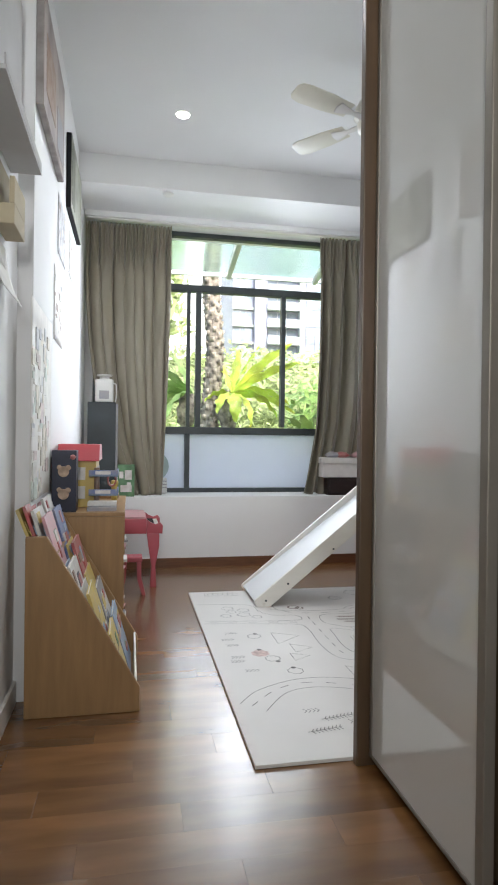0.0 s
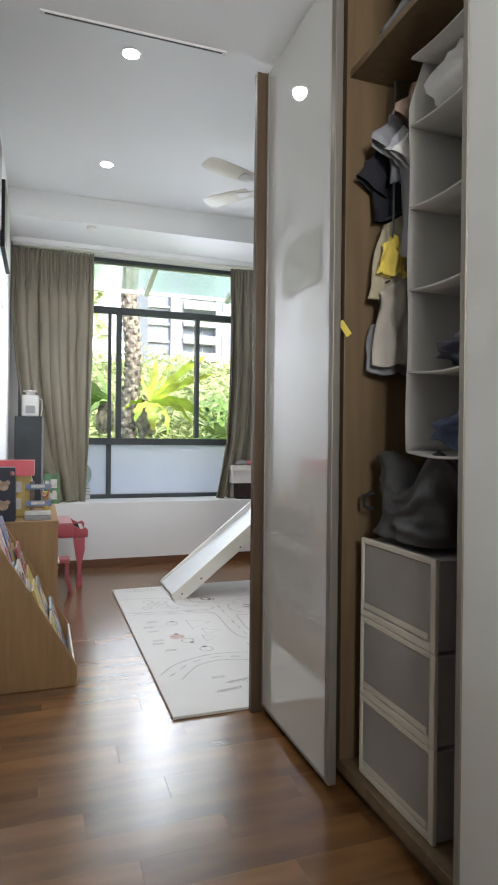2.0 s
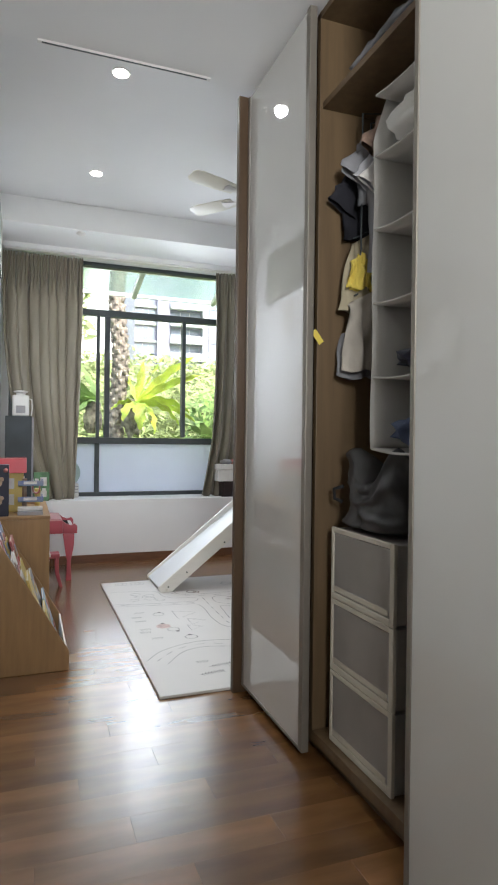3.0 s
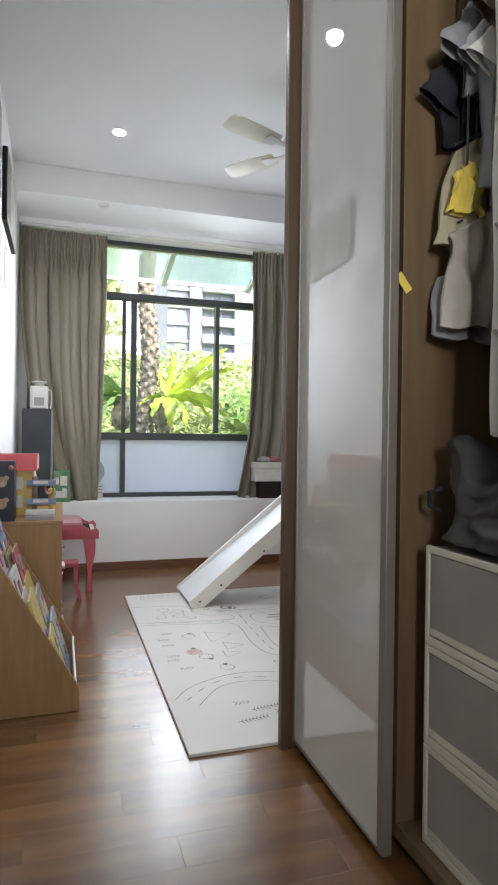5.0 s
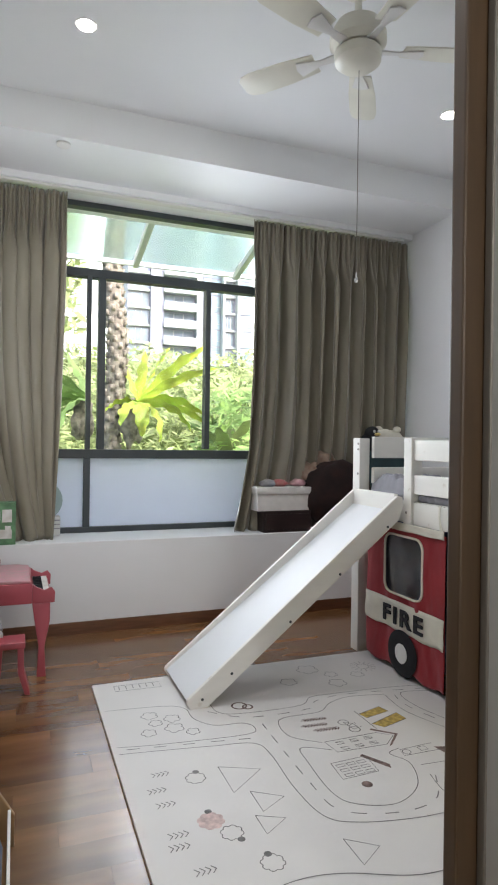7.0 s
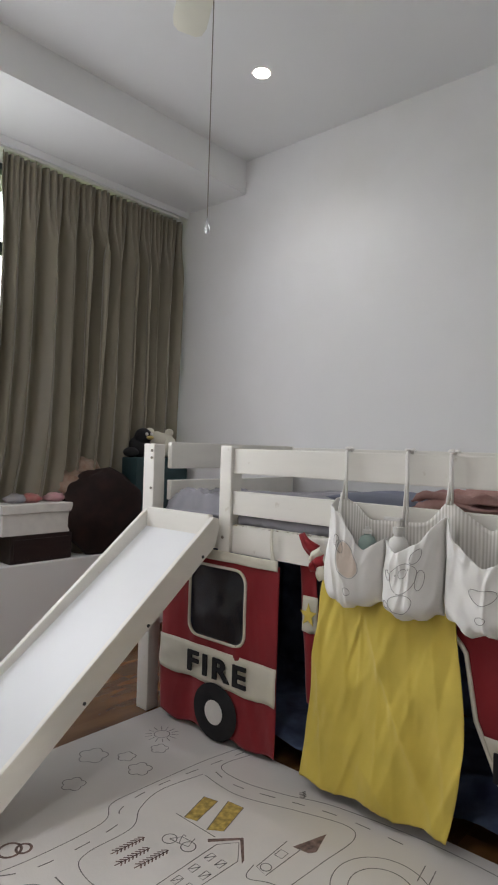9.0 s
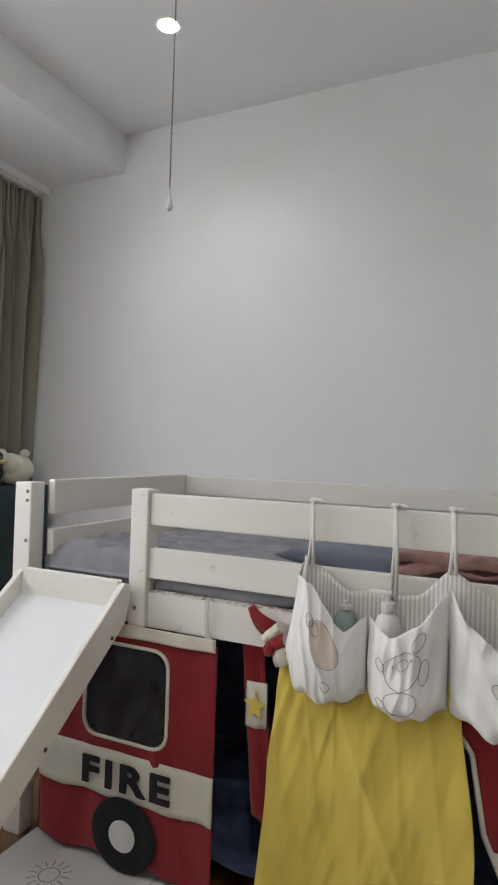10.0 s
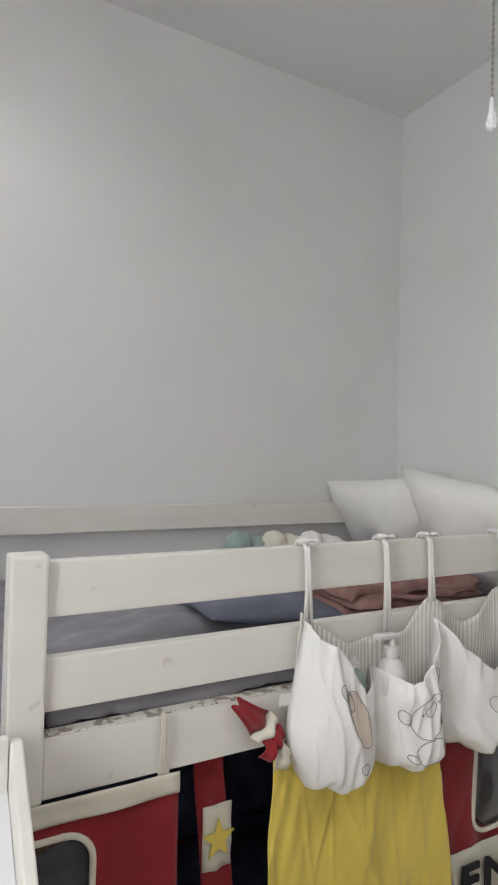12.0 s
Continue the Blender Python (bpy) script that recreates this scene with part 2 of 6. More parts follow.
# window
def window():
    w = tagged(thing("window_1", "dark-framed sliding window with frosted lower panes", "window"), kind="structure")
    ya, yb = YW - 0.02, YW + 0.05
    bars = [(WX0, 0.525, WX1, 0.56), (WX0, 0.995, WX1, 1.052), (WX0, 2.14, WX1, 2.195), (WX0, 2.578, WX1, 2.612),
            (WX0, 0.56, WX0 + 0.05, 2.578), (WX1 - 0.05, 0.56, WX1, 2.578), (0.62, 0.56, 0.66, 0.995), (1.99, 0.56, 2.03, 0.995),
            (0.70, 1.052, 0.745, 2.14), (1.41, 1.06, 1.445, 2.14), (2.1, 1.052, 2.145, 2.14)]
    for x0, z0, x1, z1 in bars:
        box_part("window_frame", (x0, ya, z0, x1, yb, z1), M["frame"], w, 0.004)
    for x0, z0, x1, z1 in [(0.625, 1.052, 0.655, 2.14)]:
        box_part("sash_frame", (x0, ya - 0.02, z0, x1, ya + 0.02, z1), M["frame"], w, 0.003)
    for x0, x1, z0, z1, mm in [(WX0 + 0.05, 0.62, 0.56, 0.995, "frost"), (0.66, 1.99, 0.56, 0.995, "frost"), (2.03, WX1 - 0.05, 0.56, 0.995, "frost"),
                               (WX0 + 0.05, 0.70, 1.052, 2.14, "glass"), (0.745, 1.41, 1.052, 2.14, "glass"), (1.445, 2.1, 1.052, 2.14, "glass"), (2.145, WX1 - 0.05, 1.052, 2.14, "glass"),
                               (WX0 + 0.05, WX1 - 0.05, 2.195, 2.578, "glass")]:
        p = box_part("pane", (x0, YW + 0.012, z0, x1, YW + 0.018, z1), M[mm], w, 0)
        p.visible_shadow = False


def glass_mat(name, color, rough):
    m = mat(name, color, rough, vary=0.0)
    b = m.node_tree.nodes["Principled BSDF"]
    b.inputs["Transmission Weight"].default_value, b.inputs["IOR"].default_value = 1.0, 1.15 if rough == 0 else 1.3
    return m


M["glass"] = glass_mat("window_glass", (0.97, 0.99, 0.98), 0.0)
M["frost"] = mat("frosted_film", (0.80, 0.85, 0.95), 0.6, vary=0.01, Transmission_Weight=0.6)
window()

# floor boards along x, in staggered rows
row, BW = 0, 0.118
board = {}
y = Y0
boards = []
while y < YL - 0.001:
    x = XN - 0.02 - (row * 0.37) % 0.62
    y1 = min(y + BW, YL - 0.0015)
    x1lim = 1.47 if y < YA else XR
    while x < x1lim:
        a, b = max(x, XN), min(x + 0.62, x1lim)
        if b - a > 0.03:
            boards.append((a, b, y, y1))
        x += 0.62
    y += BW
    row += 1
floor_ob = bpy.data.objects["floor"]
for a, b, ya, yb in boards:
    key = (round(b - a, 3), round(yb - ya, 3))
    if key not in board:
        bm = bmesh.new()
        bm_prism(bm, [(-key[0] / 2 + 0.0001, -0.012), (key[0] / 2 - 0.0001, -0.012), (key[0] / 2 - 0.0001, -0.0003), (key[0] / 2 - 0.0006, 0), (-key[0] / 2 + 0.0006, 0), (-key[0] / 2 + 0.0001, -0.0003)], "y", -key[1] / 2 + 0.00015, key[1] / 2 - 0.00015)
        board[key] = mesh_of("plank", bm, M["floor"])
    ob = new("plank", board[key])
    ob.parent = floor_ob
    ob.location = ((a + b) / 2, (ya + yb) / 2, 0)


# curtains
def curtain(label, x0t, x1t, x0b, x1b, y, ztop, zbot, folds, seed, gather=0.0, tail=0.0):
    c = thing("curtain", label, "curtain", "window curtains")
    bm = bmesh.new()

    def at(u, v):
        x0, x1 = x0t + (x0b - x0t) * v ** 2.9 - tail * max(0, v - 0.74) * 3, x1t + (x1b - x1t) * v * v
        uw = u + 0.05 * noise.noise(Vector((u * 3.6, seed, 0))) + 0.016 * v * noise.noise(Vector((u * 5, v * 1.6, seed + 1)))
        ph = 2 * math.pi * folds * uw
        deep = 1 + 1.2 * noise.noise(Vector((u * folds * 0.45, v * 0.5, seed + 2)))
        body = min(1, max(0, (v - 0.07) / 0.12))
        fade = 1 - 0.55 * max(0, v - 0.25) * min(1, max(0, (u - 0.16) * 6)) * (1 - gather)
        amp = (0.016 + 0.042 * body * body * (3 - 2 * body)) * max(0.2, deep) * fade
        pipe = 2 * abs(math.cos(ph / 2)) ** 0.55 - 1
        # three narrow tucks to each pleat in the heading
        tuck = (1 - body) * 0.016 * (2 * abs(math.cos(1.5 * ph)) - 1)
        broad = 0.022 * v * math.sin(ph / 3 + 2 * seed) + 0.015 * noise.noise(Vector((u * 4, v * 2.5, seed + 4)))
        crease = 0.005 * noise.noise(Vector((u * 38 + 7 * v, v * 5, seed)))
        curl = 0.03 * max(0, v - 0.86) / 0.14 * math.sin(ph / 2 + 3 * v)
        return (x0 + (x1 - x0) * u + 0.42 * amp * math.sin(ph + 0.6 * seed) * body * (1 - (2 * u - 1) ** 6), y - amp * pipe - tuck + broad + crease - curl, ztop + (zbot + 0.014 * math.sin(ph) - ztop) * v)
    bm_sheet(bm, at, folds * 20, 72)
    part("drape", bm, M["curtain"], c, smooth=0, thick=0.003)
    return c


curtain("dark taupe pleated curtain drawn beside the toy cabinet", -0.15, 0.485, 0.19, 0.43, YL + 0.19, 2.578, 0.53, 8, 1.0, 0.6)
curtain("dark taupe pleated curtain drawn behind the bed end", 1.665, 2.88, 1.59, 2.85, YL + 0.16, 2.578, 0.53, 12, 5.0, 0.0, 0.07)
setting("trim", "white painted batten above the curtain track", [(XL + 0.004, YL + 0.12, 2.6045, XR - 0.004, YW - 0.062, ZB - 0.001)], M["ceil"], category="trim")
rail = thing("curtain_rail", "white curtain track fixed under the batten", "curtain rail")
box_part("track", (-0.14, YL + 0.135, 2.59, 2.84, YL + 0.19, 2.604), M["plastic"], rail, 0.004)


# wardrobe
def wardrobe():
    w = thing("wardrobe", "built-in oak wardrobe with one open bay", "wardrobe")
    X0, X1, YE = 0.93, 1.455, 2.61
    box_part("side_panel", (0.845, YE - 0.03, 0.0, X1, YE, ZS - 0.004), M["oakedge"], w, 0.004)
    box_part("divider", (X0, 2.02, 0.0905, X1 - 0.02, 2.042, ZS - 0.006), M["oak"], w, 0.002)
    box_part("divider", (X0, 1.02, 0.0905, X1 - 0.02, 1.042, ZS - 0.006), M["oak"], w, 0.002)
    box_part("back_panel", (X1 - 0.018, 0.2, 0.07, X1, YE - 0.031, ZS - 0.006), M["oak"], w, 0.002)
    box_part("bottom_panel", (X0, 0.2, 0.056, X1 - 0.02, YE - 0.032, 0.09), M["oak"], w, 0.002)
    box_part("plinth", (X0 + 0.04, 0.2, 0.0, X0 + 0.06, YE - 0.032, 0.055), M["oakedge"], w, 0.002)
    box_part("top_panel", (X0, 0.2, ZS - 0.03, X1 - 0.02, YE - 0.032, ZS - 0.008), M["oak"], w, 0.002)
    box_part("shelf", (X0 + 0.01, 1.043, 2.135, X1 - 0.02, 2.019, 2.157), M["oak"], w, 0.002)
    bm = bmesh.new()
    bm_tube(bm, [(1.2, 1.043, 2.108), (1.2, 2.019, 2.108)], 0.013, 12)
    part("hanging_rail", bm, M["alu"], w, "metal hanging rail", smooth=40)
    for y0, y1, xo in ((2.0, YE - 0.032, 0.882), (0.55, 1.395, 0.852)):
        d = box_part("sliding_door", (xo + 0.004, y0 + 0.014, 0.035, xo + 0.02, y1 - 0.006, ZS - 0.012), M["gloss"], w, 0.002, "glossy white glass sliding door")
        for a, b in ((y0, y0 + 0.028), (y1 - 0.016, y1)):
            box_part("door_stile", (xo, a, 0.03, xo + 0.026, b, ZS - 0.01), M["alu"], d, 0.003, "brushed metal edge")
        box_part("door_rail", (xo + 0.001, y0 + 0.029, 0.03, xo + 0.025, y1 - 0.017, 0.04), M["alu"], d, 0.002)


wardrobe()


# bunk bed with slide
BX = 1.947


def bed():
    b = thing("cabin_bed", "white painted wooden mid-height bed with guard rails", "bed", at=(0, 0, 0))
    ww = M["whitewood"]
    for y0, y1, z0 in ((4.645, 4.715, 0), (4.192, 4.252, 0.735), (2.60, 2.66, 0)):
        box_part("post", (BX - 0.012, y0, z0, BX + 0.05, y1, 1.14), ww, b, 0.005)
    for y0, y1 in ((4.632, 4.69), (2.60, 2.66)):
        box_part("post", (2.83, y0, 0, 2.89, y1, 1.02), ww, b, 0.005)
    for z0, z1 in ((1.035, 1.129), (0.879, 0.968), (0.735, 0.838)):
        box_part("side_rail", (BX, 2.661, z0, BX + 0.026, 4.191, z1), ww, b, 0.004)
    box_part("worn_edge", (BX - 0.0006, 3.60, 0.8384, BX + 0.0266, 4.185, 0.8415), M["chipped"], b, 0.001, "rail edge with chipped paint")
    box_part("side_rail", (BX + 0.02, 4.253, 0.735, BX + 0.046, 4.603, 0.838), ww, b, 0.004)
    for z0, z1 in ((1.035, 1.129), (0.90, 0.985), (0.735, 0.838)):
        box_part("end_rail", (BX + 0.051, 4.604, z0, 2.87, 4.63, z1 + 0.02 * (z1 > 1.1)), ww, b, 0.004)
        box_part("end_rail", (BX + 0.051, 2.618, z0, 2.829, 2.644, z1), ww, b, 0.004)
    for z0, z1 in ((1.058, 1.143), (0.735, 0.838)):
        box_part("back_rail", (2.845, 2.661, z0, 2.871, 4.603, z1), ww, b, 0.004)
    box_part("slat_base", (BX + 0.03, 2.665, 0.79, 2.843, 4.64, 0.81), M["beech"], b, 0.002)
    for y, z in ((4.227, 0.79), (4.66, 0.95), (4.66, 1.08), (4.66, 1.11)):
        bolts = bmesh.new()
        bm_lathe(bolts, [(0.006, 0), (0.006, 0.003), (0.003, 0.004)], 10, Matrix.Translation((BX - 0.012, y, z)) @ Matrix.Rotation(radians(-90), 4, "Y"))
        part("bolt", bolts, M["alu"], b, "small metal bolt head")


def slide():
    s = thing("slide", "white wooden slide hooked on the bed", "slide")
    ww = M["whitewood"]
    (xa, za), (xb, zb) = (0.905, 0.02), (1.93, 0.80)
    dx, dz = xb - xa, zb - za
    ln = math.hypot(dx, dz)
    nx, nz = -dz / ln, dx / ln
    ux, uz = dx / ln, dz / ln

    def prof(lo, hi, s0, s1):
        return [(xa + ux * s0 + nx * lo, za + uz * s0 + nz * lo), (xa + ux * s1 + nx * lo, za + uz * s1 + nz * lo),
                (xa + ux * s1 + nx * hi, za + uz * s1 + nz * hi), (xa + ux * s0 + nx * hi, za + uz * s0 + nz * hi)]
    for y0, y1 in ((4.232, 4.252), (4.622, 4.642)):
        bm = bmesh.new()
        p = [(xa - 0.0, 0.0), (xa + 0.055, 0.0), (xb - 0.03, zb - 0.045), (xb - 0.01, zb + 0.02), (xb - 0.012, zb + 0.062), (xb - 0.04, zb + 0.068), (xa - 0.018, 0.05), (xa - 0.022, 0.035)]
        bm_prism(bm, p, "y", y0, y1, 0.004)
        part("side_board", bm, ww, s)
    bm = bmesh.new()
    bm_prism(bm, prof(0.012, 0.024, 0.0, ln - 0.03), "y", 4.2525, 4.6215, 0.002)
    part("sliding_bed", bm, M["slideface"], s, "smooth white sliding surface")
    box_part("top_board", (1.885, 4.253, 0.775, 1.905, 4.6215, 0.875), ww, s, 0.003)
    for x, z in ((0.95, 0.047), (1.077, 0.138), (1.345, 0.33), (1.588, 0.521), (1.837, 0.725)):
        bolts = bmesh.new()
        bm_lathe(bolts, [(0.006, 0), (0.006, 0.002), (0.003, 0.003)], 10, Matrix.Translation((x, 4.232, z)) @ Matrix.Rotation(radians(90), 4, "X"))
        part("bolt", bolts, M["frame"], s, "dark bolt head")


M["slideface"] = mat("slide_laminate", (0.74, 0.75, 0.76), 0.42, vary=0.02, scale=3)
bed()
slide()
box_mat = box_part("play_mat", (0.55, 2.615, 0.0005, 1.985, 4.615, 0.012), M["rug"], None, 0.002)
tagged(box_mat, "cream vinyl play mat printed with a line-drawn town", "play mat")


# ceiling fittings
def spot(x, y):
    s = thing("downlight", "round recessed ceiling downlight, lit", "downlight", "ceiling downlights")
    bm = bmesh.new()
    bm_lathe(bm, [(0.03, -0.002), (0.045, -0.004), (0.047, -0.001)], 28, Matrix.Translation((x, y, ZC)))
    part("trim_ring", bm, M["plastic"], s, smooth=40)
    bm = bmesh.new()
    bm_lathe(bm, [(0.036, -0.005), (0.030, -0.007)], 24, Matrix.Translation((x, y, ZC)))
    part("lens", bm, M["lampglow"], s, "glowing white lens", smooth=40)
    lamp("downlight_beam", "SPOT", look((x, y, ZC - 0.012), (x, y + 0.001, 0)), 19 if x < 1 else 9.5, (0.99, 0.98, 0.98), spot=radians(138))


M["lampglow"] = mat("lamp_glow", (1, 1, 1), 0.5, vary=0.0, Emission_Color=(1.0, 0.95, 0.86, 1), Emission_Strength=14)
for x, y in ((0.47, 4.45), (0.458, 3.25), (2.314, 4.43)):
    spot(x, y)


# tent under the bed, pockets and cloths
def cloth(name, material, parent, y0, y1, z0, z1, x, amp=0.006, folds=4.0, seed=0.0, label="", nu=40, nv=30, hole=None, edge0=None, edge1=None, flare=0.0, crump=0.005):
    """A hanging cloth facing -x. edge0, edge1: functions of v (0 top) that move the ends along y."""
    bm = bmesh.new()

    def at(u, v):
        a = y1 + (edge1(v) if edge1 else 0)
        b = y0 + (edge0(v) if edge0 else 0)
        yy = a + (b - a) * u
        w = math.sin(2 * math.pi * folds * u + 1.5 * noise.noise(Vector((u * 3, v * 2, seed)))) * (0.3 + 0.7 * v)
        xx = x - amp * w - flare * v + amp * 1.4 * noise.noise(Vector((yy * 12 + 2.5 * v, v * 1.7, seed))) + 0.55 * amp * noise.noise(Vector((yy * 36 - 7 * v, v * 3.2, seed + 2)))
        for k, lean, gain in ((4.5, 1.3, 1.0), (7.5, -1.9, 0.6), (13.0, 0.8, 0.3)):
            xx -= crump * gain * max(0, 1 - 3.2 * abs(noise.noise(Vector((yy * k + lean * v, v * 0.8, seed + k))))) ** 2 * min(1, 4 * v)
        return (xx, yy, z1 + (z0 - z1) * v + min(0.008, 0.02 * (z1 - z0)) * v * math.sin(2 * math.pi * folds * u + 1))
    faces = bm_sheet(bm, at, nu, nv)
    if hole:
        ya, yb, za, zb, r = hole
        gone = []
        for f in faces:
            c = f.calc_center_median()
            dy, dz = max(ya + r - c.y, c.y - (yb - r), 0), max(za + r - c.z, c.z - (zb - r), 0)
            if ya < c.y < yb and za < c.z < zb and math.hypot(dy, dz) < r:
                gone.append(f)
        bmesh.ops.delete(bm, geom=gone, context="FACES")
    return part(name, bm, material, parent, label, smooth=0, thick=0.002)


def round_rect(ya, yb, za, zb, r, n=6):
    pts = []
    for cy, cz, a0 in ((yb - r, zb - r, 0), (ya + r, zb - r, 90), (ya + r, za + r, 180), (yb - r, za + r, 270)):
        pts += [(cy + r * math.cos(radians(a0 + 90 * i / n)), cz + r * math.sin(radians(a0 + 90 * i / n))) for i in range(n + 1)]
    return pts


def text_part(name, body, size, m, material, parent, label="", extrude=0.003, bold=0.003):
    cu = bpy.data.curves.new(name, "FONT")
    cu.body, cu.size, cu.extrude, cu.offset, cu.align_x = body, size, extrude, bold, "CENTER"
    cu.space_character = 1.22
    tmp = bpy.data.objects.new(name, cu)
    me = bpy.data.meshes.new_from_object(tmp)
    bpy.data.objects.remove(tmp)
    me.materials.clear()
    me.materials.append(material)
    me.transform(m)
    ob = new(name, me)
    ob.parent = parent
    if label:
        ob["label"] = label
    return ob


FACE = Matrix(((0, 0, -1, 0), (-1, 0, 0, 0), (0, 1, 0, 0), (0, 0, 0, 1)))   # text plane to a face looking to -x
M["vinyl"] = mat("clear_vinyl", (0.9, 0.9, 0.92), 0.0, vary=0.0, bump=0.6, bscale=9, Transmission_Weight=0.97, IOR=1.12, coat=0.8, Coat_Roughness=0.06)


def tent():
    t = thing("play_tent", "red fire-engine cloth tent hung under the bed", "play tent")
    X = BX - 0.004
    cloth("header_strip", M["cream"], t, 3.952, 4.563, 0.70, 0.738, X - 0.012, 0.002, 3, 1, "white hanging strip", 40, 6, crump=0.001)
    cloth("front_panel", M["red"], t, 3.95, 4.565, 0.035, 0.716, X, 0.004, 3.2, 2, "red cotton front panel", 64, 72, (4.105, 4.40, 0.392, 0.672, 0.05))
    cloth("white_band", M["cream"], t, 3.949, 4.567, 0.22, 0.357, X - 0.0075, 0.004, 3.2, 2, "cream band with black lettering", 50, 8)
    for ya, yb, lean in ((4.105, 4.40, 0), (2.83, 3.155, 0.03)):
        bm = bmesh.new()
        bm_sheet(bm, lambda u, v: (X + 0.004 + lean * (0.735 - (0.39 + 0.284 * v)) / 0.675 + 0.006 * noise.noise(Vector((u * 5, v * 3, ya))), ya + (yb - ya) * u, 0.39 + 0.284 * v), 14, 14)
        win = part("window_patch", bm, M["vinyl"], t, "clear vinyl window", smooth=0)
        pts = round_rect(ya, yb, 0.39, 0.674, 0.05)
        bm = bmesh.new()
        bm_tube(bm, [(X - 0.006 + lean * (0.735 - p[1]) / 0.675, p[0], p[1]) for p in pts + pts[:2]], 0.006, 6)
        part("piping", bm, M["cream"], win, "cream piping", smooth=0)
    text_part("lettering", "FIRE", 0.108, Matrix.Translation((X - 0.0185, 4.238, 0.252)) @ FACE @ Matrix.Diagonal((1.36, 1.02, 1, 1)), M["black"], t, "black felt letters")
    wheel = bmesh.new()
    bm_lathe(wheel, [(0.06, 0.0), (0.105, 0.0), (0.108, 0.004), (0.10, 0.008), (0.06, 0.006)], 32, Matrix.Translation((X - 0.012, 4.236, 0.125)) @ Matrix.Rotation(radians(-90), 4, "Y") @ Matrix.Diagonal((1, 1.05, 1, 1)))
    wh = part("wheel_patch", wheel, M["black"], t, "black felt wheel", smooth=40)
    hub = bmesh.new()
    bm_lathe(hub, [(0.044, 0.0), (0.046, 0.004), (0.03, 0.007)], 24, Matrix.Translation((X - 0.0185, 4.236, 0.125)) @ Matrix.Rotation(radians(-90), 4, "Y"))
    part("hub_patch", hub, M["whitecloth"], wh, "white hub patch", smooth=40)
    # second panel, cut away in a curve
    e = lambda v: -0.01 - 0.115 * min(1, v / 0.22) ** 1.3 - 0.03 * min(1, max(0, v - 0.22) / 0.28) - 0.29 * max(0, v - 0.5)
    cloth("front_panel", M["red"], t, 2.68, 3.41, 0.06, 0.735, X, 0.006, 3.0, 7, "red cotton front panel with a curved edge", 64, 60, (2.83, 3.155, 0.392, 0.672, 0.05), edge1=e, flare=-0.03)
    cloth("white_band", M["cream"], t, 2.68, 3.41, 0.225, 0.362, X + 0.010, 0.004, 3.0, 7, "cream band with black lettering", 50, 8, edge1=lambda v: e(0.553 + 0.203 * v) + 0.001, flare=-0.006)
    pts = [(X - 0.008 + 0.03 * i / 30, 3.41 + e(i / 30), 0.735 - 0.675 * i / 30) for i in range(31)]
    bm = bmesh.new()
    bm_tube(bm, pts, 0.007, 6)
    part("piping", bm, M["cream"], t, "cream piping", smooth=0)
    text_part("lettering", "EN", 0.108, Matrix.Translation((X - 0.004, 3.115, 0.255)) @ FACE @ Matrix.Diagonal((1.22, 1, 1, 1)), M["black"], t, "black felt letters")
    # striped strip with a star, behind the opening
    s = cloth("door_strip", M["red"], t, 3.835, 3.90, 0.25, 0.735, X + 0.05, 0.006, 1.0, 3, "red strip with a star", 8, 24, edge0=lambda v: -0.05 * v, edge1=lambda v: -0.045 * v)
    cloth("star_field", M["cream"], s, 3.815, 3.878, 0.50, 0.625, X + 0.042, 0.004, 1.0, 3, "cream square", 8, 8)
    bm = bmesh.new()
    ring = [(0.036 if i % 2 == 0 else 0.015) for i in range(10)]
    vs = [bm.verts.new((X + 0.032, 3.847 + r * math.sin(math.pi * i / 5), 0.562 + r * 1.15 * math.cos(math.pi * i / 5))) for i, r in enumerate(ring)]
    bm.faces.new(vs)
    part("star", bm, M["yellow"], s, "yellow star", thick=0.003)
    # dark lining
    cloth("lining", M["navy"], t, 2.68, 4.62, 0.03, 0.78, 2.80, 0.012, 6, 9, "dark navy lining", 50, 16)
    bm = bmesh.new()
    bm_sheet(bm, lambda u, v: (X + 0.03 + (2.79 - X - 0.03) * u, 4.60 + 0.006 * math.sin(20 * u), 0.03 + 0.74 * v), 30, 10)
    part("side_panel", bm, M["red"], t, "red side panel", smooth=0, thick=0.002)
    bm = bmesh.new()
    bm_sheet(bm, lambda u, v: (X + 0.034 + (2.78 - X - 0.034) * u, 4.585 + 0.006 * math.sin(20 * u), 0.03 + 0.735 * v), 30, 10)
    part("side_lining", bm, M["navy"], t, "dark navy side lining", smooth=0, thick=0.002)
    bm = bmesh.new()
    bm_sheet(bm, lambda u, v: (X + 0.06 + 0.72 * u, 2.7 + 1.85 * v, 0.03 + 0.05 * noise.noise(Vector((u * 5, v * 9, 3))) + 0.05), 24, 40)
    part("floor_cloth", bm, M["navy"], t, "rumpled navy floor cloth", smooth=0)
    # tie tabs
    for y in (3.985, 3.60):
        bm = bmesh.new()
        bm_sheet(bm, lambda u, v: (X - 0.008 - 0.004 * math.sin(5 * v), y + 0.012 * (u - 0.5) * (1 + 1.2 * max(0, v - 0.75) * 4) - 0.02 * max(0, v - 0.7), 0.845 - 0.115 * v), 4, 12)
        part("tie_tab", bm, M["cream"], t, "cream tie tab", smooth=0, thick=0.002)


tent()

